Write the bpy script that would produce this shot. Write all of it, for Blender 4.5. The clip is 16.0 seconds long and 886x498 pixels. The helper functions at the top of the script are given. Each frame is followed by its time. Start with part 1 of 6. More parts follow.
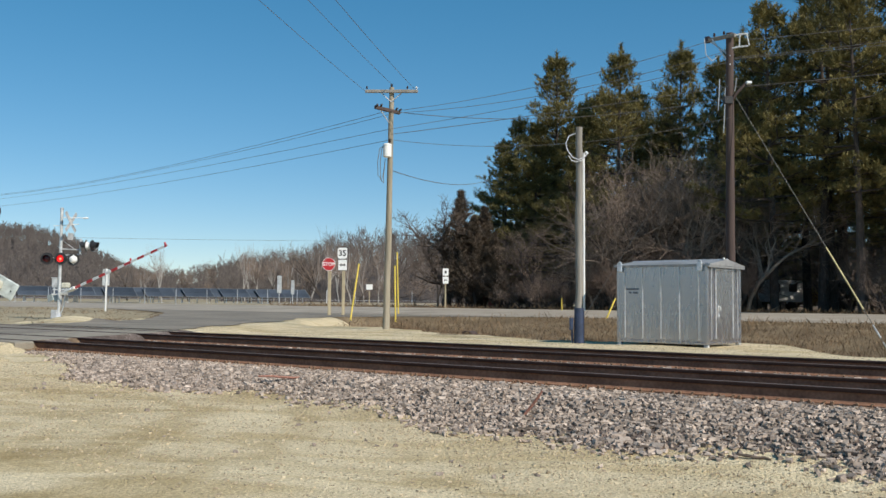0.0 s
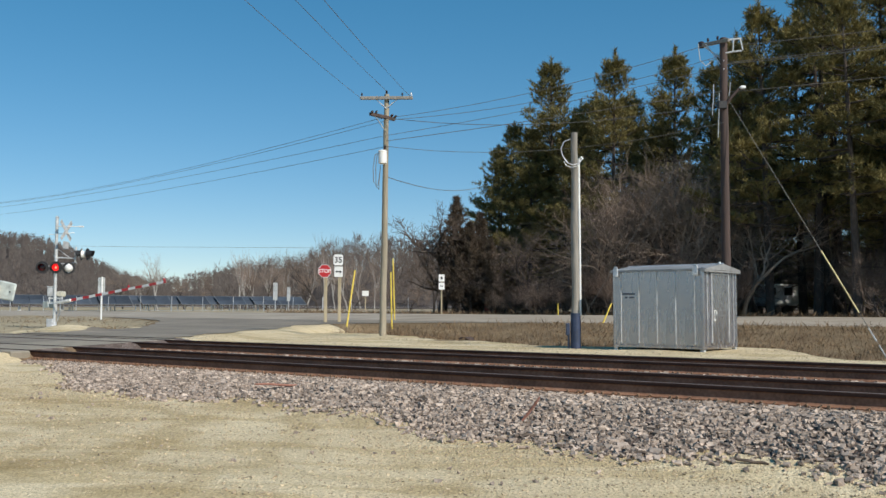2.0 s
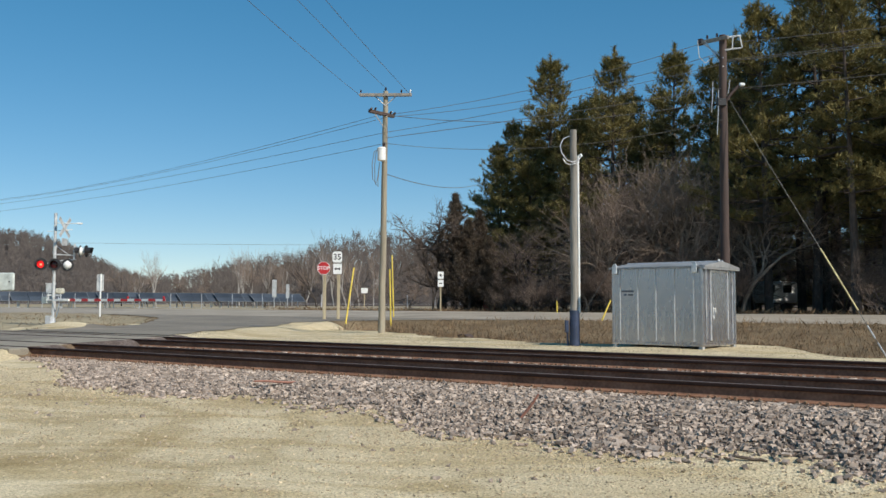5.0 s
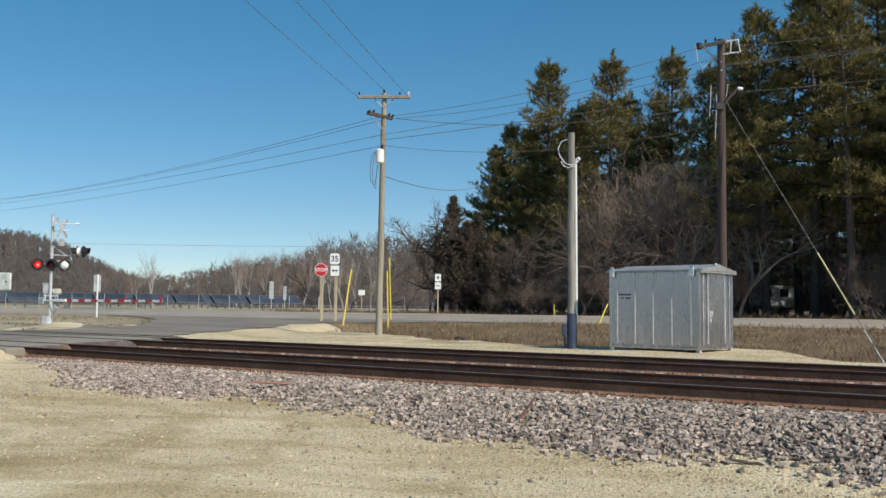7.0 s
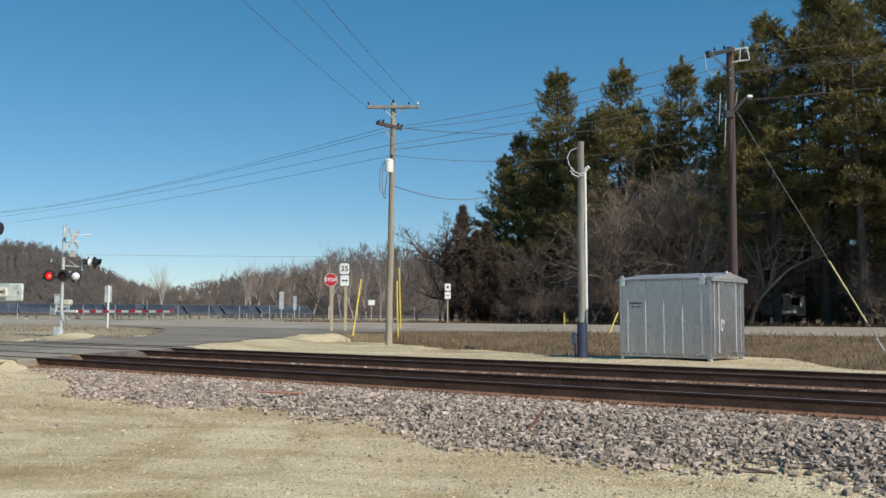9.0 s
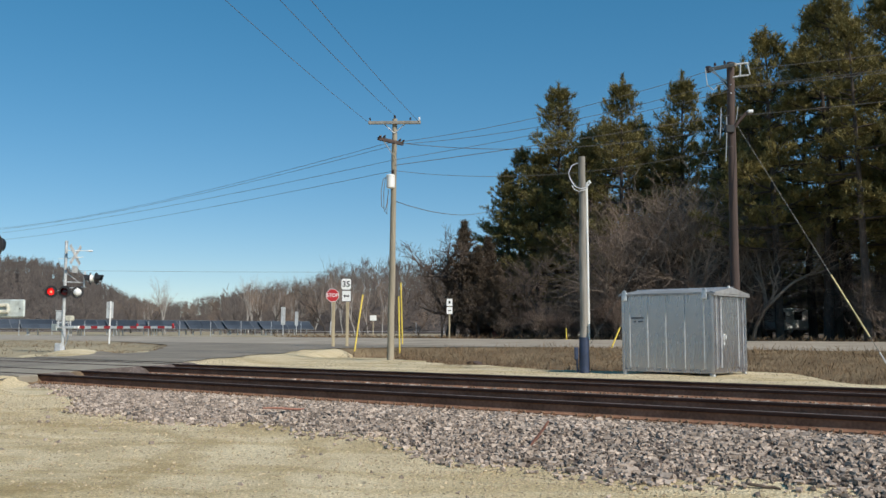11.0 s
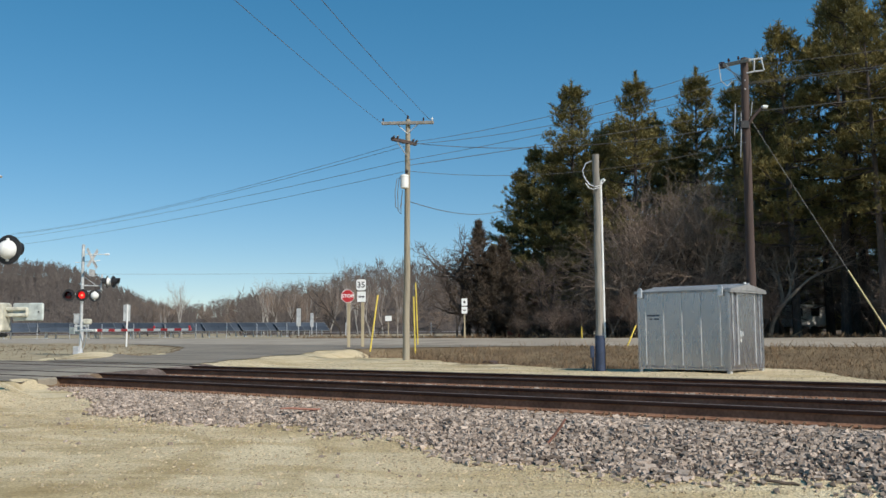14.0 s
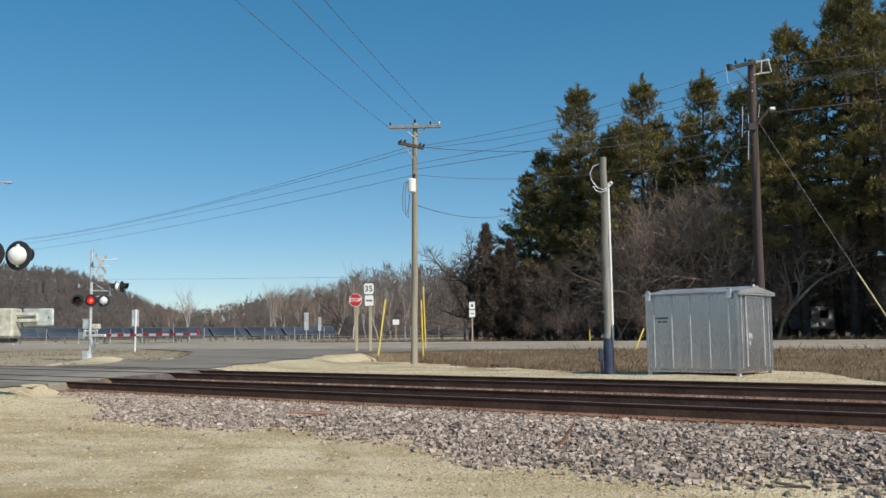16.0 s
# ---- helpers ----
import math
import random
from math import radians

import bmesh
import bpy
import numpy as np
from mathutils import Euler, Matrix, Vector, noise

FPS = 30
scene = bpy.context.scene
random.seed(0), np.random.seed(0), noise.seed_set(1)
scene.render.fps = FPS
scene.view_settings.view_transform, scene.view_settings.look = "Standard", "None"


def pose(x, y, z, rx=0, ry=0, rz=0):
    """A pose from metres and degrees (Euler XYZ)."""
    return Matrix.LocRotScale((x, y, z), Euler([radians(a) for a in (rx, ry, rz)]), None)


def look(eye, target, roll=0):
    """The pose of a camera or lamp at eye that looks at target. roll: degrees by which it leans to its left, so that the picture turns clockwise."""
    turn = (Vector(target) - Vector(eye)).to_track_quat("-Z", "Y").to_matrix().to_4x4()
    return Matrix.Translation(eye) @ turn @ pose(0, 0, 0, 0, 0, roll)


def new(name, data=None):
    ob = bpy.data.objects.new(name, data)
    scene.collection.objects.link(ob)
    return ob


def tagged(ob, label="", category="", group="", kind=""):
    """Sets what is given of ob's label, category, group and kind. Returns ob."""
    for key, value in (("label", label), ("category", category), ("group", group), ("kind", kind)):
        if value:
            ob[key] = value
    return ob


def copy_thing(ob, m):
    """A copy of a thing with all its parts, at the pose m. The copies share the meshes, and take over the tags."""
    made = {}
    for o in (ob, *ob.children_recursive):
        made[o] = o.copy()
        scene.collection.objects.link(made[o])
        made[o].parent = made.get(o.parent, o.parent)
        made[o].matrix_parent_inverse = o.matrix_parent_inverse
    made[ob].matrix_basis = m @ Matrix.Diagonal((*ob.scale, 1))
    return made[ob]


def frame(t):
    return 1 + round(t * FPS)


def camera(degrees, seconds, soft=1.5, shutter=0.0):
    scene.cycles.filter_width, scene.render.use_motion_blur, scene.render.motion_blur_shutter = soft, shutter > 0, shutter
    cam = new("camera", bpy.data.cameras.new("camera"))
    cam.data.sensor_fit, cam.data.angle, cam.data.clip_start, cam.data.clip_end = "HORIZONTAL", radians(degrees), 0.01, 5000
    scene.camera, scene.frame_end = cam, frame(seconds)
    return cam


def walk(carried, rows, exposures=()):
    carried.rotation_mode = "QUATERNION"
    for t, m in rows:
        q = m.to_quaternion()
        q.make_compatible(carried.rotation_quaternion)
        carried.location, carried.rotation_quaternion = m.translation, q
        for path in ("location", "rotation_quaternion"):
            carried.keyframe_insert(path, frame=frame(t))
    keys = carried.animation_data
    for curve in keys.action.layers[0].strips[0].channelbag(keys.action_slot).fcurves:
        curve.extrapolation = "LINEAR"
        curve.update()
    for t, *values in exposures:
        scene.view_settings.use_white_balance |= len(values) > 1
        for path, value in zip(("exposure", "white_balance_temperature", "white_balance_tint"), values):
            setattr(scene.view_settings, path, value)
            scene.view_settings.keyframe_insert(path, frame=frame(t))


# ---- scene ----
cam = camera(52.0, 16.0)
PATH = [
    (0.0, 0.004, -0.009, 1.021, 0.218, 3.252, -0.519),
    (0.5, 0.002, -0.015, 1.033, 0.118, 3.499, -0.522),
    (1.0, -0.010, -0.017, 1.036, -0.514, 3.586, -0.242),
    (1.5, -0.012, -0.027, 1.026, 0.244, 3.576, -0.195),
    (2.0, -0.005, -0.021, 1.031, -0.029, 3.622, -0.117),
    (2.5, -0.004, -0.015, 1.022, 0.047, 3.645, -0.108),
    (3.0, -0.003, -0.002, 1.031, -0.030, 3.262, -0.078),
    (3.5, 0.000, 0.000, 1.020, 0.000, 3.260, -0.200),
    (4.0, -0.004, -0.008, 1.029, 0.106, 3.334, -0.075),
    (6.5, 0.000, -0.004, 1.025, -0.410, 3.549, -0.346),
    (7.0, -0.004, -0.007, 1.023, -0.265, 3.609, -0.452),
    (7.5, 0.001, -0.007, 1.023, 0.026, 3.719, -0.489),
    (8.0, 0.000, -0.008, 1.025, 0.177, 4.253, -0.240),
    (8.5, 0.006, -0.010, 1.027, 0.439, 4.273, -0.258),
    (8.7, -0.008, -0.010, 1.017, 0.374, 4.211, -0.284),
    (10.8, -0.010, -0.005, 1.009, 0.439, 4.885, -0.051),
    (11.0, -0.008, -0.010, 1.013, 0.466, 5.170, -0.124),
    (11.5, -0.008, -0.004, 1.004, 0.751, 4.987, 0.189),
    (12.0, -0.009, 0.003, 1.009, 0.802, 4.900, 0.262),
    (12.5, -0.019, -0.011, 0.991, 1.154, 5.071, 0.268),
    (13.0, -0.018, -0.021, 1.012, 1.201, 5.429, 0.253),
    (13.5, -0.016, -0.026, 1.007, 1.093, 5.482, 0.033),
    (14.0, -0.017, -0.026, 1.002, 1.415, 5.169, 0.414),
    (14.5, -0.031, -0.025, 1.008, 1.343, 5.239, 0.357),
    (15.0, -0.019, -0.037, 1.012, 1.779, 5.176, 0.335),
    (15.5, -0.045, -0.051, 0.990, 1.886, 5.287, 0.535),
    (16.0, -0.033, -0.045, 1.005, 1.888, 5.394, 0.650),
]
walk(cam, [(t, pose(x, y, z, 90 + pitch, roll, yaw)) for t, x, y, z, yaw, pitch, roll in PATH],
     exposures=[(0.0, -0.03), (4.0, -0.06), (8.5, -0.08), (11.0, -0.1), (16.0, -0.1)])

# ---- light ----
SUN_AZ = math.degrees(math.atan2(0.70, -0.714))      # clockwise from +y
SUN_EL = 38.0
world = bpy.data.worlds.new("world")
scene.world = world
world.use_nodes = True
wn = world.node_tree.nodes
sky = wn.new("ShaderNodeTexSky")
sky.sky_type = "NISHITA"
sky.sun_disc = False
sky.sun_elevation = radians(SUN_EL)
sky.sun_rotation = radians(SUN_AZ)
sky.altitude = 1500.0
sky.air_density = 0.93
sky.dust_density = 0.0
sky.ozone_density = 3.0
wn["Background"].inputs["Strength"].default_value = 0.10
vivid = wn.new("ShaderNodeHueSaturation")
vivid.inputs["Hue"].default_value = 0.495
vivid.inputs["Saturation"].default_value = 1.34
vivid.inputs["Value"].default_value = 2.3
world.node_tree.links.new(sky.outputs[0], vivid.inputs["Color"])
soft = wn.new("ShaderNodeGamma")
soft.inputs["Gamma"].default_value = 0.71
world.node_tree.links.new(vivid.outputs[0], soft.inputs["Color"])
tint = wn.new("ShaderNodeMix")
tint.data_type, tint.blend_type = "RGBA", "MULTIPLY"
tint.inputs[0].default_value = 1.0
tint.inputs[7].default_value = (0.95, 0.985, 1.0, 1.0)
world.node_tree.links.new(soft.outputs[0], tint.inputs[6])
world.node_tree.links.new(tint.outputs[2], wn["Background"].inputs[0])

sun = new("sun", bpy.data.lights.new("sun", "SUN"))
sun.data.energy = 5.0
sun.data.angle = radians(0.53)
sun.data.color = (1.0, 0.93, 0.82)
sd = Vector((math.sin(radians(SUN_AZ)) * math.cos(radians(SUN_EL)),
             math.cos(radians(SUN_AZ)) * math.cos(radians(SUN_EL)), math.sin(radians(SUN_EL))))
sun.matrix_world = look(sd * 60.0, (0, 0, 0))


# ---- materials ----
def material(name, base, rough=0.8, metal=0.0, dark=None, light=None, grain=40.0, blotch=3.0, bump=0.2,
             bump_size=0.01, per=None, vary=0.25, emit=None, strength=0.0, coords="Object", spec=0.5, stretch=None, glow_through=0.0):
    """Procedural surface: a base colour broken by a fine grain and by broad blotches, with relief.
    per: 'island' or 'object' for a shift of brightness from piece to piece."""
    m = bpy.data.materials.new(name)
    m.use_nodes = True
    nt = m.node_tree
    nodes, links = nt.nodes, nt.links
    bsdf = nodes["Principled BSDF"]
    dark = dark or tuple(c * 0.6 for c in base)
    light = light or tuple(min(1.0, c * 1.35) for c in base)
    tc = nodes.new("ShaderNodeTexCoord")
    src = tc.outputs[coords]
    if stretch:
        mp = nodes.new("ShaderNodeMapping")
        mp.inputs["Scale"].default_value = stretch
        links.new(src, mp.inputs[0])
        src = mp.outputs[0]
    fine = nodes.new("ShaderNodeTexNoise")
    fine.inputs["Scale"].default_value = grain
    fine.inputs["Detail"].default_value = 5.0
    broad = nodes.new("ShaderNodeTexNoise")
    broad.inputs["Scale"].default_value = blotch
    broad.inputs["Detail"].default_value = 4.0
    links.new(src, fine.inputs["Vector"])
    links.new(src, broad.inputs["Vector"])
    r1 = nodes.new("ShaderNodeValToRGB")
    r1.color_ramp.elements[0].position, r1.color_ramp.elements[1].position = 0.3, 0.7
    r1.color_ramp.elements[0].color = (*dark, 1)
    r1.color_ramp.elements[1].color = (*light, 1)
    mid = r1.color_ramp.elements.new(0.5)
    mid.color = (*base, 1)
    mixf = nodes.new("ShaderNodeMix")
    mixf.data_type = "FLOAT"
    mixf.inputs[0].default_value = 0.5
    links.new(fine.outputs["Fac"], mixf.inputs[2])
    links.new(broad.outputs["Fac"], mixf.inputs[3])
    links.new(mixf.outputs[0], r1.inputs[0])
    out = r1.outputs[0]
    if per:
        if per == "island":
            rnd = nodes.new("ShaderNodeNewGeometry").outputs["Random Per Island"]
        else:
            rnd = nodes.new("ShaderNodeObjectInfo").outputs["Random"]
        mr = nodes.new("ShaderNodeMapRange")
        mr.inputs[3].default_value, mr.inputs[4].default_value = 1.0 - vary, 1.0 + vary
        links.new(rnd, mr.inputs[0])
        hsv = nodes.new("ShaderNodeHueSaturation")
        links.new(mr.outputs[0], hsv.inputs["Value"])
        links.new(out, hsv.inputs["Color"])
        out = hsv.outputs[0]
    links.new(out, bsdf.inputs["Base Color"])
    rr = nodes.new("ShaderNodeMapRange")
    rr.inputs[3].default_value, rr.inputs[4].default_value = max(0.02, rough - 0.1), min(1.0, rough + 0.1)
    links.new(fine.outputs["Fac"], rr.inputs[0])
    links.new(rr.outputs[0], bsdf.inputs["Roughness"])
    bsdf.inputs["Metallic"].default_value = metal
    bsdf.inputs["Specular IOR Level"].default_value = spec
    if bump:
        b = nodes.new("ShaderNodeBump")
        b.inputs["Strength"].default_value = bump
        b.inputs["Distance"].default_value = bump_size
        links.new(fine.outputs["Fac"], b.inputs["Height"])
        links.new(b.outputs[0], bsdf.inputs["Normal"])
    if glow_through:
        tr = nodes.new("ShaderNodeBsdfTranslucent")
        links.new(out, tr.inputs["Color"])
        mx = nodes.new("ShaderNodeMixShader")
        mx.inputs[0].default_value = glow_through
        links.new(bsdf.outputs[0], mx.inputs[1])
        links.new(tr.outputs[0], mx.inputs[2])
        links.new(mx.outputs[0], nodes["Material Output"].inputs["Surface"])
    if emit:
        bsdf.inputs["Emission Color"].default_value = (*emit, 1)
        bsdf.inputs["Emission Strength"].default_value = strength
    return m


def gravel_material():
    """Pale crushed limestone: fine crumbs, broad damp and dusty patches, and the curved tracks of turning tyres."""
    m = material("limestone_gravel", (0.66, 0.55, 0.362), 0.95, dark=(0.52, 0.425, 0.272), light=(0.79, 0.68, 0.47),
                 grain=38.0, blotch=0.5, bump=1.0, bump_size=0.032, spec=0.2)
    nt = m.node_tree
    nodes, links = nt.nodes, nt.links
    bsdf = nodes["Principled BSDF"]
    tc = nodes["Texture Coordinate"]

    def darken(old, fac, strength, tint):
        mul = nodes.new("ShaderNodeMix")
        mul.data_type, mul.blend_type = "RGBA", "MULTIPLY"
        scale = nodes.new("ShaderNodeMath")
        scale.operation = "MULTIPLY"
        scale.inputs[1].default_value = strength
        links.new(fac, scale.inputs[0])
        links.new(scale.outputs[0], mul.inputs[0])
        links.new(old, mul.inputs[6])
        mul.inputs[7].default_value = (*tint, 1)
        return mul.outputs[2]

    def noise(scale, detail, distortion=0.0, stretch=None):
        nz = nodes.new("ShaderNodeTexNoise")
        nz.inputs["Scale"].default_value = scale
        nz.inputs["Detail"].default_value = detail
        nz.inputs["Distortion"].default_value = distortion
        src = tc.outputs["Object"]
        if stretch:
            mp = nodes.new("ShaderNodeMapping")
            mp.inputs["Rotation"].default_value = (0, 0, radians(-28))
            mp.inputs["Scale"].default_value = stretch
            links.new(src, mp.inputs[0])
            src = mp.outputs[0]
        links.new(src, nz.inputs["Vector"])
        return nz.outputs["Fac"]

    def band(value, a, b):
        mr = nodes.new("ShaderNodeMapRange")
        mr.interpolation_type = "SMOOTHSTEP"
        mr.inputs[1].default_value, mr.inputs[2].default_value = a, b
        links.new(value, mr.inputs[0])
        return mr.outputs[0]

    out = bsdf.inputs["Base Color"].links[0].from_socket
    out = darken(out, band(noise(0.7, 6.0, 1.2, (0.5, 1.15, 1.0)), 0.56, 0.40), 1.0, (0.80, 0.76, 0.67))
    # rings of compacted, darker ground where vehicles turn round
    rough = noise(1.1, 5.0, 0.6)
    for cx, cy, radius, half, strength in ((-5.6, 10.0, 2.7, 0.42, 0.8), (-5.9, 10.1, 4.4, 0.34, 0.55), (-5.2, 9.6, 1.3, 0.5, 0.5), (-2.5, 2.0, 6.2, 0.35, 0.5), (-2.5, 2.0, 4.6, 0.3, 0.4)):
        sub = nodes.new("ShaderNodeVectorMath")
        sub.operation = "SUBTRACT"
        sub.inputs[1].default_value = (cx, cy, 0)
        flat = nodes.new("ShaderNodeVectorMath")
        flat.operation = "MULTIPLY"
        flat.inputs[1].default_value = (1.0, 1.0, 0.0)
        length = nodes.new("ShaderNodeVectorMath")
        length.operation = "LENGTH"
        links.new(tc.outputs["Object"], sub.inputs[0])
        links.new(sub.outputs[0], flat.inputs[0])
        links.new(flat.outputs[0], length.inputs[0])
        wav = nodes.new("ShaderNodeMath")
        wav.operation = "MULTIPLY_ADD"
        wav.inputs[1].default_value = 1.6
        links.new(rough, wav.inputs[0])
        links.new(length.outputs["Value"], wav.inputs[2])
        off = nodes.new("ShaderNodeMath")
        off.operation = "SUBTRACT"
        off.inputs[1].default_value = radius + 0.8
        links.new(wav.outputs[0], off.inputs[0])
        mag = nodes.new("ShaderNodeMath")
        mag.operation = "ABSOLUTE"
        links.new(off.outputs[0], mag.inputs[0])
        out = darken(out, band(mag.outputs[0], half, 0.05), strength, (0.74, 0.70, 0.60))
    vor = nodes.new("ShaderNodeTexVoronoi")
    vor.inputs["Scale"].default_value = 52.0
    links.new(tc.outputs["Object"], vor.inputs["Vector"])
    vr = nodes.new("ShaderNodeMapRange")
    vr.inputs[3].default_value, vr.inputs[4].default_value = 0.70, 1.24
    links.new(vor.outputs["Color"], vr.inputs[0])
    mul2 = nodes.new("ShaderNodeMix")
    mul2.data_type, mul2.blend_type = "RGBA", "MULTIPLY"
    mul2.inputs[0].default_value = 1.0
    links.new(out, mul2.inputs[6])
    links.new(vr.outputs[0], mul2.inputs[7])
    links.new(mul2.outputs[2], bsdf.inputs["Base Color"])
    return m


GRAVEL = gravel_material()
CRUMB = material("limestone_crumb", (0.42, 0.34, 0.232), 0.95, grain=60, blotch=9, bump=0.3, per="island", vary=0.32, spec=0.2)
STONE = material("ballast_stone", (0.35, 0.283, 0.232), 0.85, dark=(0.20, 0.152, 0.124), light=(0.49, 0.40, 0.34),
                 grain=30, blotch=6, bump=0.4, per="island", vary=0.48, spec=0.3)
BALLAST = material("ballast_bed", (0.14, 0.108, 0.094), 0.95, dark=(0.08, 0.06, 0.05), light=(0.36, 0.29, 0.26),
                   grain=22, blotch=2, bump=1.0, bump_size=0.05, spec=0.2)
FINES = material("rust_stained_fines", (0.20, 0.14, 0.09), 0.95, dark=(0.11, 0.07, 0.04), light=(0.38, 0.26, 0.16), grain=26,
                 blotch=2.5, bump=1.0, bump_size=0.04, spec=0.2)
RUSTSTONE = material("rust_stained_stone", (0.25, 0.178, 0.122), 0.9, dark=(0.14, 0.095, 0.062), light=(0.37, 0.275, 0.20),
                     grain=30, blotch=6, bump=0.4, per="island", vary=0.4, spec=0.2)
ASPHALT = material("asphalt", (0.22, 0.19, 0.152), 0.9, dark=(0.11, 0.096, 0.08), light=(0.36, 0.315, 0.255), grain=40,
                   blotch=0.8, bump=0.3, spec=0.3, stretch=(0.35, 1.3, 1.0))
HIGHWAY = material("worn_highway_asphalt", (0.34, 0.295, 0.238), 0.9, grain=50, blotch=0.3, bump=0.3, spec=0.3)
PANEL = material("crossing_panel_concrete", (0.28, 0.245, 0.19), 0.9, grain=40, blotch=2, bump=0.3)
DRYSOIL = material("dry_grass_thatch", (0.20, 0.145, 0.09), 0.95, dark=(0.12, 0.085, 0.05), light=(0.40, 0.31, 0.19),
                   grain=14, blotch=0.5, bump=1.0, bump_size=0.08, spec=0.1)
WOODFLOOR = material("leaf_litter", (0.12, 0.082, 0.052), 0.95, dark=(0.07, 0.05, 0.03), light=(0.25, 0.18, 0.11), grain=10,
                     blotch=0.4, bump=1.0, bump_size=0.1, spec=0.1)
GRASS = material("dry_grass_blades", (0.24, 0.165, 0.10), 0.9, grain=3, blotch=0.4, bump=0, per="island", vary=0.65, spec=0.15, glow_through=0.3)
RAIL = material("rusted_rail_steel", (0.25, 0.135, 0.088), 0.95, 0.0, dark=(0.145, 0.075, 0.05), light=(0.36, 0.205, 0.135),
                grain=25, blotch=2, bump=0.3, spec=0.08)
# head sides are near black, the running top is paler
RAILHEAD = material("near_black_rail_head_side", (0.036, 0.022, 0.019), 0.9, 0.0, grain=25, blotch=2, bump=0.1, spec=0.1)
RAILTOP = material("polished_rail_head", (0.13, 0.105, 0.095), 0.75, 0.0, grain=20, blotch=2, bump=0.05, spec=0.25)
TIE = material("creosoted_tie", (0.12, 0.085, 0.055), 0.9, dark=(0.05, 0.035, 0.025), light=(0.24, 0.16, 0.09), grain=18,
               blotch=3, bump=0.6, bump_size=0.02, per="object", vary=0.3)
PLATE = material("rusty_tie_plate", (0.19, 0.115, 0.07), 0.85, grain=30, blotch=5, bump=0.3)
HUTSKIN = material("mill_finish_aluminium", (0.45, 0.432, 0.45), 0.26, 0.88, dark=(0.40, 0.383, 0.40), light=(0.50, 0.482, 0.50),
                   grain=5, blotch=1.2, bump=0.015, stretch=(1.2, 1.2, 0.3))
ROOFSKIN = material("weathered_roof_aluminium", (0.33, 0.33, 0.33), 0.6, 0.4, grain=9, blotch=1.5, bump=0.05)
SEAM = material("bright_folded_seam", (0.58, 0.58, 0.59), 0.45, 0.4, grain=14, blotch=3, bump=0.03)
GALV = material("galvanised_steel", (0.60, 0.61, 0.63), 0.5, 0.5, grain=16, blotch=3, bump=0.05)
DULLSTEEL = material("dull_steel_section", (0.20, 0.21, 0.22), 0.6, 0.3, grain=16, blotch=3, bump=0.05)
POLEWOOD = material("weathered_pole_wood", (0.30, 0.262, 0.195), 0.9, dark=(0.17, 0.146, 0.108), light=(0.42, 0.37, 0.285), grain=26,
                    blotch=4, bump=0.5, bump_size=0.01, stretch=(1, 1, 0.06))
GREYWOOD = material("silvered_pole_wood", (0.27, 0.25, 0.22), 0.9, dark=(0.16, 0.145, 0.125), light=(0.37, 0.345, 0.31), grain=26,
                    blotch=4, bump=0.5, bump_size=0.01, stretch=(1, 1, 0.06))
DARKWOOD = material("treated_pole_wood", (0.075, 0.05, 0.043), 0.85, dark=(0.045, 0.03, 0.026), light=(0.115, 0.082, 0.07), grain=26,
                    blotch=4, bump=0.5, bump_size=0.01, stretch=(1, 1, 0.06))
POSTWOOD = material("sign_post_wood", (0.42, 0.35, 0.23), 0.9, grain=26, blotch=4, bump=0.4, stretch=(1, 1, 0.08))
NAVY = material("navy_wrap", (0.03, 0.045, 0.09), 0.6, grain=12, blotch=3, bump=0.05)
WHITE = material("white_paint", (0.80, 0.80, 0.78), 0.5, dark=(0.7, 0.7, 0.68), light=(0.84, 0.84, 0.82), grain=12, blotch=3, bump=0.03)
SILVER = material("aluminium_paint", (0.56, 0.57, 0.57), 0.45, 0.3, grain=12, blotch=3, bump=0.03)
PALEGREY = material("pale_grey_green_paint", (0.46, 0.50, 0.48), 0.55, grain=12, blotch=3, bump=0.03)
CREAM = material("cream_enamel", (0.55, 0.53, 0.44), 0.5, grain=12, blotch=3, bump=0.03)
BLACK = material("black_enamel", (0.018, 0.018, 0.02), 0.55, grain=12, blotch=3, bump=0.03)
RED = material("red_sheeting", (0.50, 0.025, 0.03), 0.45, dark=(0.42, 0.02, 0.025), light=(0.56, 0.035, 0.04), grain=12, blotch=2, bump=0.0)
REDGLOW = material("lit_red_lens", (0.6, 0.02, 0.02), 0.3, emit=(1.0, 0.02, 0.02), strength=0.9, bump=0)
BULB = material("lit_red_core", (0.9, 0.3, 0.2), 0.3, emit=(1.0, 0.14, 0.07), strength=3.5, bump=0)
DIMRED = material("unlit_red_lens", (0.06, 0.008, 0.01), 0.15, bump=0)
YELLOW = material("yellow_guy_guard", (0.74, 0.55, 0.08), 0.5, grain=12, blotch=2, bump=0.02)
BLEACHED = material("sun_bleached_guard", (0.66, 0.53, 0.27), 0.6, grain=12, blotch=2, bump=0.02)
STENCIL = material("faded_stencil_paint", (0.13, 0.145, 0.18), 0.7, grain=12, blotch=2, bump=0)
WIRE = material("weathered_cable", (0.15, 0.145, 0.135), 0.6, bump=0)
PORCELAIN = material("brown_insulator", (0.05, 0.03, 0.025), 0.25, bump=0)
GREENPLATE = material("blue_solar_glass", (0.05, 0.06, 0.076), 0.40, spec=0.3, grain=4, blotch=0.6, bump=0.0, per="object", vary=0.3)
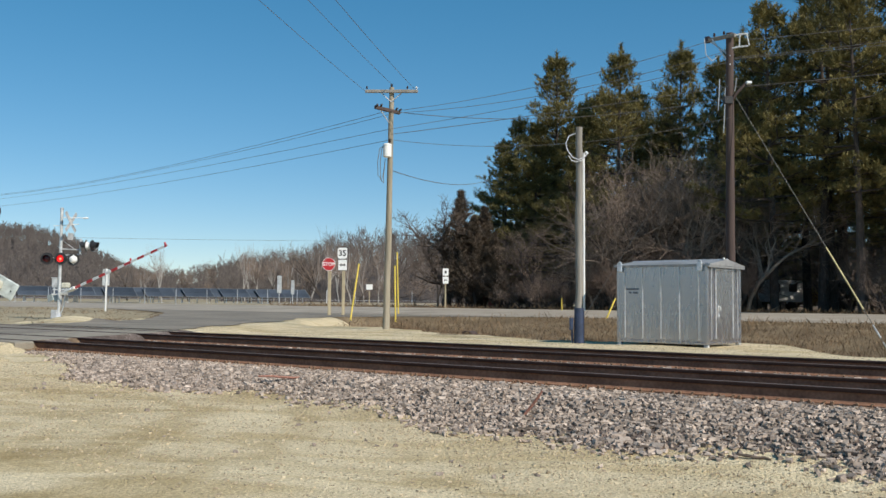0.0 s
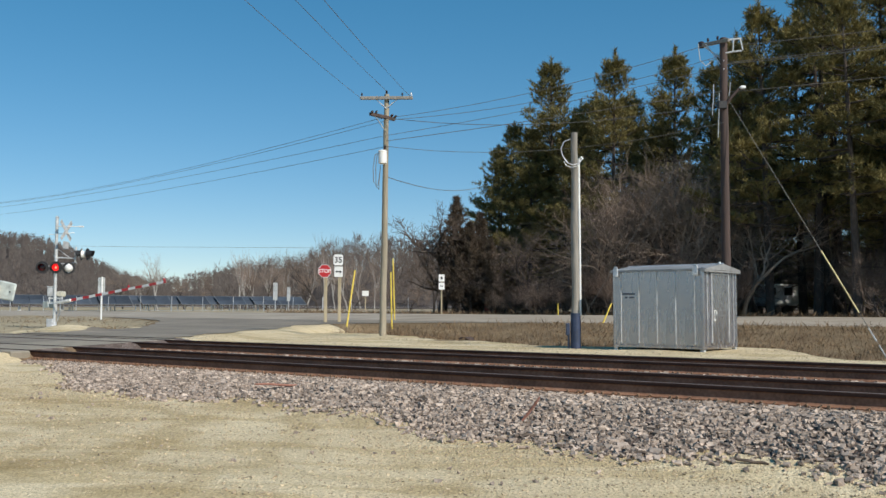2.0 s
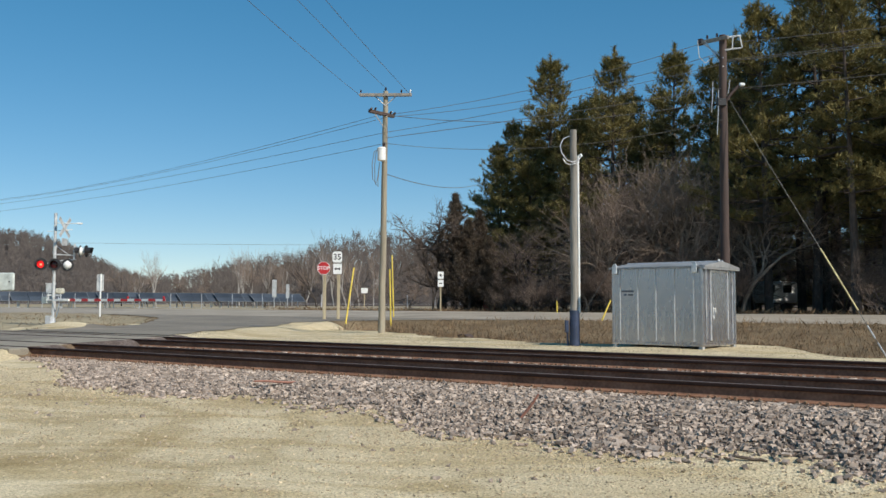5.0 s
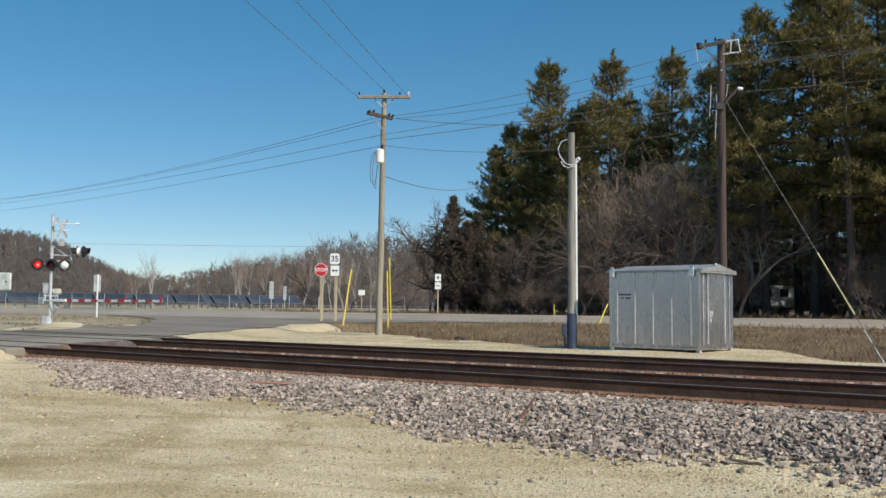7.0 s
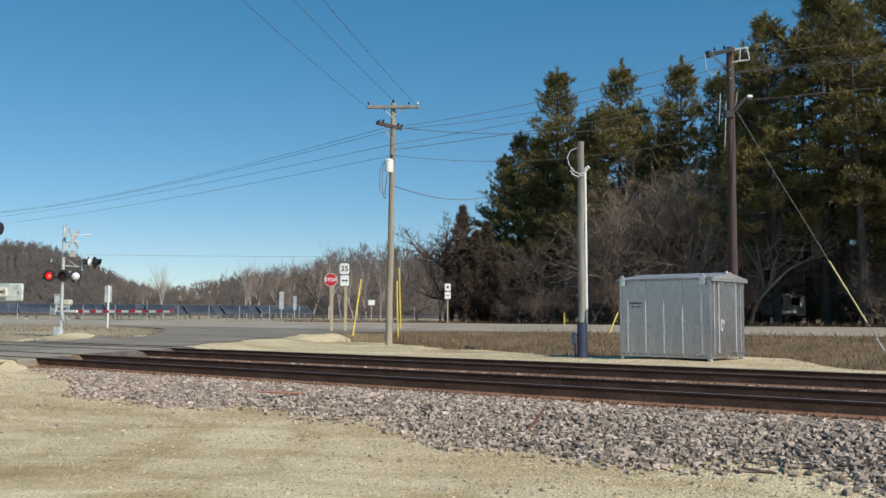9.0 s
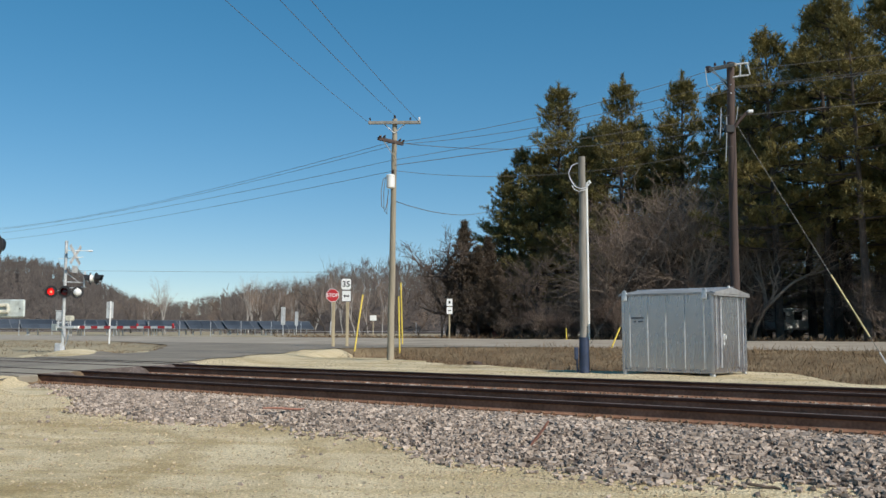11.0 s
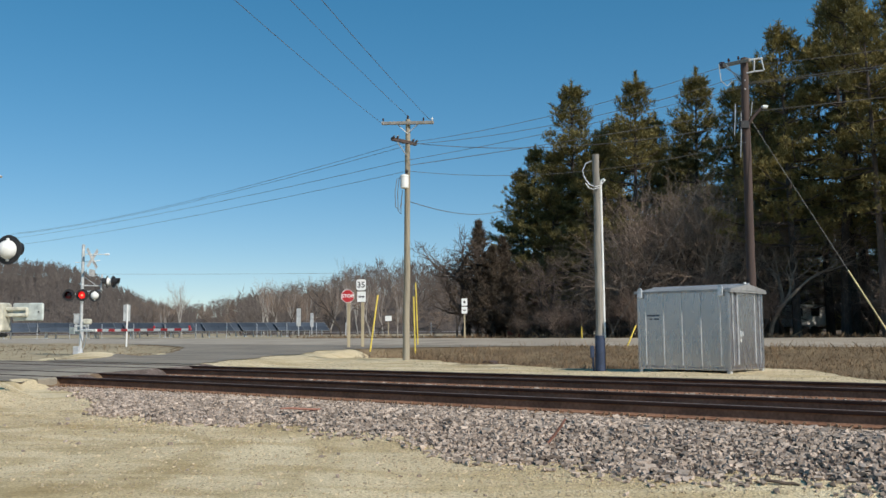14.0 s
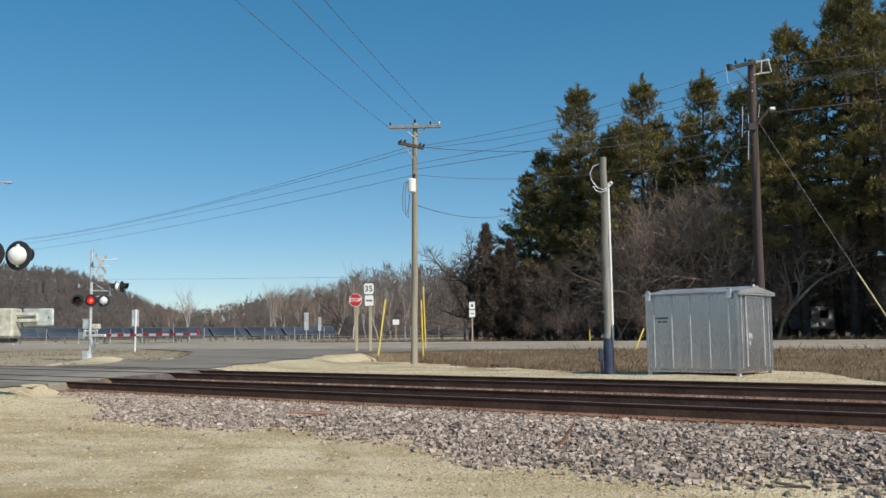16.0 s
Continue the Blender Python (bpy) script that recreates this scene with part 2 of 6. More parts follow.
BARK = material("grey_brown_bark", (0.075, 0.058, 0.048), 0.95, dark=(0.035, 0.027, 0.022), light=(0.15, 0.118, 0.10), grain=9, blotch=1.5,
                bump=0.8, bump_size=0.03, stretch=(1, 1, 0.3), per="object", vary=0.3)
TWIG = material("bare_twigs", (0.22, 0.165, 0.132), 0.95, dark=(0.11, 0.082, 0.066), light=(0.36, 0.28, 0.23), grain=3, blotch=0.5, bump=0,
                per="object", vary=0.3, spec=0.2)
BROWNTWIG = material("brown_brush_twigs", (0.155, 0.112, 0.09), 0.95, dark=(0.085, 0.06, 0.048), light=(0.25, 0.185, 0.15), grain=3, blotch=0.5, bump=0, per="object", vary=0.25, spec=0.2)
DARKTWIG = material("dark_oak_twigs", (0.10, 0.078, 0.066), 0.95, grain=3, blotch=0.5, bump=0, per="object", vary=0.2, spec=0.2)
# lighter copies of bark and twigs, with sunlight put into the colour
SUNBARK = material("sun_painted_bark", (0.27, 0.215, 0.165), 0.95, dark=(0.15, 0.115, 0.09), light=(0.38, 0.315, 0.25), grain=7, blotch=1.5, bump=0.5, stretch=(1, 1, 0.4))
SUNTWIG = material("sun_painted_twigs", (0.26, 0.20, 0.155), 0.95, dark=(0.14, 0.108, 0.085), light=(0.38, 0.30, 0.24), grain=3, blotch=0.5, bump=0,
                   per="object", vary=0.2, spec=0.2)
# needle tones spread wide, to paint in dark gaps and sunlit plumes
NEEDLE = material("pine_needles", (0.205, 0.175, 0.068), 0.7, dark=(0.075, 0.075, 0.032), light=(0.37, 0.30, 0.115), grain=1.6, blotch=0.35,
                  bump=0, per="island", vary=0.3, spec=0.2, glow_through=0.15)
CEDAR = material("cedar_foliage", (0.115, 0.088, 0.064), 0.8, dark=(0.06, 0.05, 0.036), light=(0.175, 0.13, 0.095), grain=2.5, blotch=0.6,
                 bump=0, per="island", vary=0.4, spec=0.2, glow_through=0.25)
PALEBARK = material("pale_smooth_bark", (0.36, 0.33, 0.30), 0.9, dark=(0.22, 0.20, 0.18), light=(0.48, 0.45, 0.42), grain=6, blotch=1, bump=0.2)
FARWOOD = material("distant_bare_woods", (0.138, 0.118, 0.108), 0.95, dark=(0.085, 0.074, 0.069), light=(0.20, 0.172, 0.156), grain=0.6,
                   blotch=0.05, bump=0, per="island", vary=0.35, spec=0.1)
HILLSIDE = material("distant_hillside", (0.105, 0.087, 0.078), 0.95, grain=0.15, blotch=0.02, bump=0, spec=0.1)
FARGRASS = material("far_pasture", (0.34, 0.285, 0.19), 0.95, grain=1.2, blotch=0.08, bump=0, spec=0.1)
BRICKRED = material("red_siding", (0.22, 0.05, 0.04), 0.8, grain=8, blotch=1, bump=0.1)


# ---- mesh tools ----
class Geo:
    """Vertices and faces gathered in plain lists."""

    def __init__(self):
        self.v, self.f, self.mi = [], [], []
        self.slot = 0

    def add(self, verts, faces):
        k = len(self.v)
        self.v.extend([tuple(p) for p in verts])
        self.f.extend([tuple(i + k for i in face) for face in faces])
        self.mi.extend([self.slot] * len(faces))

    def box(self, c, size, m=None, bevel=0.0):
        sx, sy, sz = (s / 2 for s in size)
        m = m or Matrix()
        b = min(bevel, sx * 0.9, sy * 0.9, sz * 0.9)
        vs = []
        for x in (-1, 1):
            for y in (-1, 1):
                for z in (-1, 1):
                    if b > 0:
                        vs += [(x * sx, y * (sy - b), z * (sz - b)), (x * (sx - b), y * sy, z * (sz - b)),
                               (x * (sx - b), y * (sy - b), z * sz)]
                    else:
                        vs.append((x * sx, y * sy, z * sz))
        vs = [m @ (Vector(p) + Vector(c)) for p in vs]
        if b <= 0:
            self.add(vs, [(0, 1, 3, 2), (4, 6, 7, 5), (0, 4, 5, 1), (2, 3, 7, 6), (0, 2, 6, 4), (1, 5, 7, 3)])
            return
        i = lambda x, y, z, a: (x * 4 + y * 2 + z) * 3 + a
        fs = []
        for s in (0, 1):
            q = [i(s, 0, 0, 0), i(s, 0, 1, 0), i(s, 1, 1, 0), i(s, 1, 0, 0)]
            fs.append(q if s == 0 else q[::-1])
            q = [i(0, s, 0, 1), i(1, s, 0, 1), i(1, s, 1, 1), i(0, s, 1, 1)]
            fs.append(q if s == 0 else q[::-1])
            q = [i(0, 0, s, 2), i(0, 1, s, 2), i(1, 1, s, 2), i(1, 0, s, 2)]
            fs.append(q if s == 0 else q[::-1])
        for a in (0, 1):
            for c2 in (0, 1):
                fs.append((i(a, c2, 0, 0), i(a, c2, 1, 0), i(a, c2, 1, 1), i(a, c2, 0, 1)))
                fs.append((i(a, 0, c2, 0), i(a, 1, c2, 0), i(a, 1, c2, 2), i(a, 0, c2, 2)))
                fs.append((i(0, a, c2, 1), i(1, a, c2, 1), i(1, a, c2, 2), i(0, a, c2, 2)))
                for e in (0, 1):
                    fs.append((i(a, c2, e, 0), i(a, c2, e, 1), i(a, c2, e, 2)))
        self.add(vs, fs)

    def tube(self, pts, radii, seg=8, caps=True):
        pts = [Vector(p) for p in pts]
        if not hasattr(radii, "__len__"):
            radii = [radii] * len(pts)
        vs, fs = [], []
        ref = None
        for k, p in enumerate(pts):
            d = (pts[min(k + 1, len(pts) - 1)] - pts[max(k - 1, 0)])
            d = d.normalized() if d.length > 1e-9 else Vector((0, 0, 1))
            if ref is None:
                ref = Vector((1, 0, 0)) if abs(d.x) < 0.8 else Vector((0, 1, 0))
            a = (ref - d * ref.dot(d)).normalized()
            ref = a
            b = d.cross(a)
            for j in range(seg):
                w = 2 * math.pi * j / seg
                vs.append(p + (a * math.cos(w) + b * math.sin(w)) * radii[k])
        for k in range(len(pts) - 1):
            for j in range(seg):
                j2 = (j + 1) % seg
                fs.append((k * seg + j, k * seg + j2, (k + 1) * seg + j2, (k + 1) * seg + j))
        if caps:
            fs.append(tuple(range(seg))[::-1])
            fs.append(tuple((len(pts) - 1) * seg + j for j in range(seg)))
        self.add(vs, fs)

    def lathe(self, prof, m=None, seg=20):
        """prof: (radius, height) pairs turned about z."""
        m = m or Matrix()
        vs, fs = [], []
        for r, h in prof:
            for j in range(seg):
                w = 2 * math.pi * j / seg
                vs.append(m @ Vector((r * math.cos(w), r * math.sin(w), h)))
        for k in range(len(prof) - 1):
            for j in range(seg):
                j2 = (j + 1) % seg
                fs.append((k * seg + j, k * seg + j2, (k + 1) * seg + j2, (k + 1) * seg + j))
        fs.append(tuple(range(seg))[::-1])
        fs.append(tuple((len(prof) - 1) * seg + j for j in range(seg)))
        self.add(vs, fs)

    def prism(self, outline, y0, y1, m=None):
        """outline of (x, z) pairs, pushed from y0 to y1."""
        m = m or Matrix()
        n = len(outline)
        vs = [m @ Vector((x, y0, z)) for x, z in outline] + [m @ Vector((x, y1, z)) for x, z in outline]
        fs = [tuple(range(n)), tuple(range(n, 2 * n))[::-1]]
        fs += [(k, k + n, (k + 1) % n + n, (k + 1) % n) for k in range(n)]
        self.add(vs, fs)

    def mesh(self, name, mats, smooth=None):
        me = bpy.data.meshes.new(name)
        me.from_pydata(self.v, [], self.f)
        for mt in (mats if isinstance(mats, (list, tuple)) else [mats]):
            me.materials.append(mt)
        if any(self.mi):
            me.polygons.foreach_set("material_index", self.mi)
        if smooth:
            me.polygons.foreach_set("use_smooth", [True] * len(self.f))
            me.set_sharp_from_angle(angle=radians(smooth))
        me.update()
        return me


def part(name, geo, mats, parent=None, label="", smooth=35, m=None):
    ob = new(name, geo.mesh(name, mats, smooth))
    if parent:
        ob.parent = parent
    if m:
        ob.matrix_basis = m
    return tagged(ob, label)


def thing(name, m, label, category, group="", kind=""):
    ob = new(name)
    ob.empty_display_size = 0.2
    ob.matrix_basis = m
    return tagged(ob, label, category, group, kind)


def lettering(text, size, mat, parent, m, name="lettering"):
    """Words in the built-in font, as a thin mesh facing -y of m."""
    cu = bpy.data.curves.new(name, "FONT")
    cu.body, cu.size, cu.align_x, cu.align_y, cu.extrude, cu.offset = text, size, "CENTER", "CENTER", 0.002, size * 0.018
    cu.resolution_u = 3
    tmp = bpy.data.objects.new("tmp", cu)
    scene.collection.objects.link(tmp)
    me = bpy.data.meshes.new_from_object(tmp.evaluated_get(bpy.context.evaluated_depsgraph_get()))
    bpy.data.objects.remove(tmp)
    me.materials.clear()
    me.materials.append(mat)
    ob = new(name, me)
    ob.parent = parent
    ob.matrix_basis = m @ pose(0, 0, 0, 90, 0, 0)
    return ob


# ---- plan: u runs along the track, away to the left; n runs across it, away from the camera ----
PHI = radians(55.0)
UX, UY = -math.sin(PHI), math.cos(PHI)
NX, NY = math.cos(PHI), math.sin(PHI)
TRACK_DEG = 55.0
RAILS = (10.83, 12.335, 14.84, 16.345)
HEAD = 0.10


def un(u, n, z=0.0):
    return Vector((u * UX + n * NX, u * UY + n * NY, z))


def to_un(x, y):
    return x * UX + y * UY, x * NX + y * NY


def track_pose(u, n, z, turn=0.0):
    """x of the pose runs along -u (to the right), y along n."""
    p = un(u, n, z)
    return pose(p.x, p.y, p.z, 0, 0, TRACK_DEG - 90.0 + turn)


def smooth01(a, b, x):
    t = np.clip((x - a) / (b - a), 0, 1)
    return t * t * (3 - 2 * t)


ROAD_R_N = (-300.0, -5.0, 6.0, 10.3, 16.2, 20.0, 25.0, 33.4, 37.1, 41.0, 45.0)
ROAD_R_U = (-120.0, 13.0, 16.5, 18.1, 20.7, 23.8, 26.6, 32.5, 33.6, 31.5, 24.0)
ROAD_L_N = (-300.0, -5.0, 6.0, 10.3, 17.0, 20.0, 26.0, 33.0, 38.0, 41.0, 45.0)
ROAD_L_U = (-107.0, 24.5, 27.5, 28.6, 29.4, 30.2, 35.0, 43.0, 49.0, 55.0, 66.0)


def road_right(n):
    return np.interp(n, ROAD_R_N, ROAD_R_U)


def road_left(n):
    return np.interp(n, ROAD_L_N, ROAD_L_U)


def pad_edge(u):
    """Far edge of the limestone pad beyond the rails."""
    return 25.6 + 1.1 * np.sin(u * 0.31) + 0.5 * np.sin(u * 0.83 + 1.0) + np.clip((u - 14) * 0.22, -0.8, 3.0) - 4.0 * (1 - smooth01(4.0, 7.2, u))


def height(u, n):
    """The lie of the land."""
    u, n = np.asarray(u, float), np.asarray(n, float)
    near = np.clip(-0.60 + 0.0262 * u, -0.66, 0.0)
    pad_end = pad_edge(u)
    d = n - pad_end
    bed = -0.118
    z = near + (bed - near) * smooth01(8.3 + 0.0 * u, 10.15, n)
    z = z - 0.13 * np.exp(-((n - 13.59) / 0.55) ** 4)
    z = np.where(n > 17.0, bed, z)
    ditch = -0.12 - 0.62 * smooth01(0.0, 3.2, d) + 0.80 * smooth01(7.0, 44.0 - pad_end, d)
    z = np.where(d > 0, ditch, z)
    hw = 0.13 + 0.31 * np.clip((n - 45.0) / 12.0, 0, 1)
    z = np.where(n > 43.0, np.minimum(hw, 0.06 + 0.07 * np.clip(n - 43.0, 0, 1) + np.where(n > 44, 1, 0)), z)
    z = np.where(n > 57.0, 0.44 - 0.25 * smooth01(57.0, 59.5, n) + 0.20 * smooth01(60.0, 75.0, n), z)
    rough = (np.sin(u * 1.7 + n * 0.9) * np.sin(n * 2.1 - u * 0.6) * 0.5 + np.sin(u * 0.53 - n * 0.37) * 0.8) * 0.028
    z = z + rough * np.where((n > 8.2) & (n < 17.5), 0.1, 1.0) * np.where((n > 44) & (n < 58), 0.0, 1.0)
    road_z = np.interp(n, (-60, 0, 8, 9.6, 17.5, 20, 30, 40, 45), (-0.6, -0.25, 0.03, 0.085, 0.085, 0.07, 0.0, 0.08, 0.13))
    ramp = 0.25 + 2.35 * (1 - smooth01(8.6, 9.8, n) * (1 - smooth01(16.9, 18.0, n)))
    w = smooth01(0.0, 1.0, (u - road_right(n) + ramp) / ramp) * (1 - smooth01(0.0, 3.5, u - road_left(n))) * np.where(n < 45, 1, 0)
    z = z * (1 - w) + road_z * w
    left = smooth01(0.0, 6.0, u - road_left(n)) * smooth01(17.5, 21.0, n) * np.where(n < 45, 1, 0)
    z = z * (1 - left) + (0.08 + rough) * left
    # spoil heaps of pale stone beside the crossing and the ditch
    for hu, hn, hh, hr in ((31.6, 20.2, 0.20, 1.2), (32.9, 20.7, 0.20, 1.3), (35.4, 21.9, 0.08, 1.4), (19.3, 28.3, 0.28, 1.3), (17.0, 27.6, 0.2, 1.2), (27.3, 24.6, 0.06, 1.6),
                           (32.8, 32.3, 0.05, 1.6)):
        z = z + hh * np.exp(-((u - hu) ** 2 + (n - hn) ** 2) / (hr * hr))
    return z


def ground_z(x, y):
    u, n = to_un(x, y)
    return float(height(u, n))


def grid_sheet(name, us, ns, mats, index=None, lift=0.0, zfun=None):
    """A sheet over the plan, with a material number for each cell."""
    U, N = np.meshgrid(us, ns)
    Z = (zfun or height)(U, N) + lift
    X, Y = U * UX + N * NX, U * UY + N * NY
    me = bpy.data.meshes.new(name)
    nu = len(us)
    a = (np.arange(len(ns) - 1)[:, None] * nu + np.arange(nu - 1)[None, :]).ravel()
    faces = np.stack([a, a + nu, a + nu + 1, a + 1], 1)
    me.from_pydata(np.stack([X, Y, Z], -1).reshape(-1, 3).tolist(), [], faces.tolist())
    for mt in mats:
        me.materials.append(mt)
    if index is not None:
        cu = (U[:-1, :-1] + U[1:, 1:]) / 2
        cn = (N[:-1, :-1] + N[1:, 1:]) / 2
        me.polygons.foreach_set("material_index", index(cu, cn).astype(int).ravel().tolist())
    me.polygons.foreach_set("use_smooth", [True] * len(faces))
    me.update()
    return new(name, me)


def wobble(u, n):
    return np.sin(u * 1.3 + 0.7) * 0.35 + np.sin(u * 3.1 + n) * 0.2 + np.sin(n * 2.3 - u * 0.8) * 0.2


def toe(u):
    """Where the ballast shoulder ends on the gravel."""
    return 8.75 + 0.25 * np.sin(u * 0.9) + 0.12 * np.sin(u * 2.7 + 1) - 0.012 * (u - 4) + 1.5 * smooth01(12.5, 17.5, u) - 0.45 * smooth01(-4.0, 1.0, -u)


def ground_kind(u, n):
    """0 limestone, 1 ballast, 2 dry grass, 3 woodland floor, 4 far pasture, 5 rust-stained fines."""
    pad_end = pad_edge(u)
    k = np.zeros(u.shape)
    k = np.where((n > toe(u) + 0.1) & (n < 17.5), 1, k)
    k = np.where(n > pad_end + wobble(u, n), 2, k)
    k = np.where((u > road_left(n) + 0.8 + wobble(u, n)) & (n > 18.3), 4, k)
    verge = (np.abs(u - road_right(n)) < 3.4 + wobble(u, n)) & (u < road_right(n) + 1) & (n > 17.5) & (n < 37)
    k = np.where(verge, 0, k)
    k = np.where((n > 59) & (u < 60), 3, k)
    k = np.where((n > 59) & (u >= 60), 4, k)
    for r in RAILS:
        k = np.where((k == 1) & (np.abs(n - r) < 0.42 + 0.12 * np.sin(u * 2.3)) & (u < 19.0), 5, k)
    k = np.where((u > 17.2 + 0.3 * wobble(u, n)) & (n < 10.4), 0, k)
    heap = ((u - 32.4) ** 2 / 4.4 + (n - 20.4) ** 2 / 2.4 < 1 + 0.4 * wobble(u, n))
    k = np.where(heap, 0, k)
    return k


NS = np.concatenate([[-3000, -800, -300, -120, -60, -30, -15, -8, -4], np.arange(-2, 34, 0.2), np.arange(34, 62, 0.6),
                     [64, 68, 75, 85, 100, 130, 180, 260, 400, 700, 1500, 3500]])
US = np.concatenate([[-3500, -1200, -500, -250, -140, -90, -60, -40, -30, -24], np.arange(-20, 45, 0.25), np.arange(45, 110, 2.0),
                     [115, 125, 140, 170, 220, 300, 450, 800, 1600, 3500]])
ground = grid_sheet("ground", US, NS, [GRAVEL, BALLAST, DRYSOIL, WOODFLOOR, FARGRASS, FINES], ground_kind)
tagged(ground, "pale limestone gravel, ballast bed and dry winter grass", "ground", kind="structure")


# roads
def road_sheet():
    ns = np.concatenate([[-290, -200, -120, -60, -30], np.arange(-15, 45.01, 0.4)])
    g = Geo()
    k = 22
    for n in ns:
        a, b = float(road_right(n)), float(road_left(n))
        for j in range(k + 1):
            u = a + (b - a) * j / k + (0.12 * math.sin(n * 1.9) + 0.08 * math.sin(n * 4.3) if j in (0, k) else 0.0)
            g.v.append(tuple(un(u, n, float(height(u, n)) + 0.02)))
    for r in range(len(ns) - 1):
        mid = (ns[r] + ns[r + 1]) / 2
        if 10.2 < mid < 16.9:
            continue
        for j in range(k):
            q = r * (k + 1) + j
            g.f.append((q, q + k + 1, q + k + 2, q + 1))
            g.mi.append(0)
    return g


tagged(part("road_crossing", road_sheet(), ASPHALT, smooth=60), "worn grey asphalt side road over the railway", "road", kind="structure")
hw = grid_sheet("highway", np.concatenate([[-3000, -800, -200, -80], np.arange(-60, 140, 4.0), [160, 220, 400, 900, 3000]]), np.linspace(44.9, 57.0, 9), [HIGHWAY], None, 0.02)
tagged(hw, "pale worn two-lane highway beyond the ditch", "road", kind="structure")


# ---- the double track ----
PANEL_FROM = {0: 18.1, 1: 18.9, 2: 19.8, 3: 20.7}
PANEL_TO = {0: 28.8, 1: 29.4, 2: 30.2, 3: 30.8}


def rail_piece(name, outline, n, u0, u1, mats, rail, slots):
    """One band of the rail's section, drawn out along the track."""
    g = Geo()
    k = len(outline)
    for end in (-u0, -u1):
        for x, z in outline:
            g.v.append((end, x, z))
    for j in range(k):
        j2 = (j + 1) % k
        g.f.append((j, j2, j2 + k, j + k))
        g.mi.append(slots[j])
    g.f += [tuple(range(k)), tuple(range(k, 2 * k))]
    g.mi += [0, 0]
    part(name, g, mats, rail, smooth=0)


def build_rail(n, u0, u1):
    """Foot, web and head of a heavy rail, about 0.186 m high."""
    rail = thing("rail", track_pose(0, n, HEAD - 0.186), "long rusty brown steel rail with a worn bright head", "rail", "rails of the double track")
    foot = [(0.076, 0.0), (0.076, 0.011), (0.022, 0.028), (-0.022, 0.028), (-0.076, 0.011), (-0.076, 0.0)]
    web = [(0.022, 0.0285), (0.0095, 0.045), (0.0095, 0.125), (0.02, 0.1355), (-0.02, 0.1355), (-0.0095, 0.125), (-0.0095, 0.045), (-0.022, 0.0285)]
    head = [(0.034, 0.136), (0.037, 0.142), (0.037, 0.170), (0.030, 0.182), (0.016, 0.186), (-0.016, 0.186), (-0.030, 0.182), (-0.037, 0.170), (-0.037, 0.142), (-0.034, 0.136)]
    rail_piece("foot", foot, n, u0, u1, [RAIL], rail, [0] * 6)
    rail_piece("web", web, n, u0, u1, [RAIL], rail, [0] * 8)
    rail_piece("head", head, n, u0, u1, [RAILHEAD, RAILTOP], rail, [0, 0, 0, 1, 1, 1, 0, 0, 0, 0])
    return rail


for n in RAILS:
    build_rail(n, -160.0, 420.0)

# ties and their plates: those near the camera are things, the rest one heap
tie_geo = Geo()
tie_geo.box((0, 0, -0.09), (0.23, 2.6, 0.18), None, 0.012)
tie_mesh = tie_geo.mesh("tie", TIE)
plate_geo = Geo()
plate_geo.box((0, 0, 0.008), (0.2, 0.38, 0.016), None, 0.004)
for sx in (-0.07, 0.07):
    for sy in (-0.095, 0.095):
        plate_geo.box((sx, sy, 0.03), (0.022, 0.034, 0.03), None, 0.005)
        plate_geo.box((sx * 1.15, sy * 0.86, 0.046), (0.03, 0.05, 0.012), None, 0.004)
plate_mesh = plate_geo.mesh("tie_plate", PLATE)
anchor_geo = Geo()
anchor_geo.box((0, 0, 0.0), (0.035, 0.20, 0.03), None, 0.006)
anchor_geo.box((0, -0.10, 0.02), (0.04, 0.03, 0.06), None, 0.006)
anchor_mesh = anchor_geo.mesh("rail_anchor", PLATE)
rnd = random.Random(11)
for centre, pair, lo, hi in (((RAILS[0] + RAILS[1]) / 2, (0, 1), -14.0, 19.0), ((RAILS[2] + RAILS[3]) / 2, (2, 3), -14.0, 21.0)):
    u = lo
    while u < hi:
        m = track_pose(u, centre + rnd.uniform(-0.05, 0.05), HEAD - 0.186 - 0.016, rnd.uniform(-1, 1))
        tie = new("tie", tie_mesh)
        tie.matrix_basis = m
        tagged(tie, "weathered creosoted timber tie in the ballast", "railway tie", "ties of the double track")
        for r in pair:
            p = new("tie_plate", plate_mesh)
            p.parent = tie
            p.matrix_basis = m.inverted() @ track_pose(u, RAILS[r], HEAD - 0.186 - 0.016)
            for off in (-0.16, 0.16):
                if rnd.random() < 0.6:
                    a = new("rail_anchor", anchor_mesh)
                    a.parent = tie
                    a.matrix_basis = m.inverted() @ track_pose(u + off, RAILS[r], HEAD - 0.186 - 0.012)
        u += 0.5 + rnd.uniform(-0.02, 0.02)
far_ties = Geo()
for centre in ((RAILS[0] + RAILS[1]) / 2, (RAILS[2] + RAILS[3]) / 2):
    for u in np.arange(31.5, 90.0, 0.5):
        far_ties.box((0, 0, -0.09), (0.23, 2.6, 0.18), track_pose(u, centre, HEAD - 0.202))
tagged(part("far_ties", far_ties, TIE, smooth=0), "weathered timber ties beyond the crossing", "railway ties", kind="stuff")

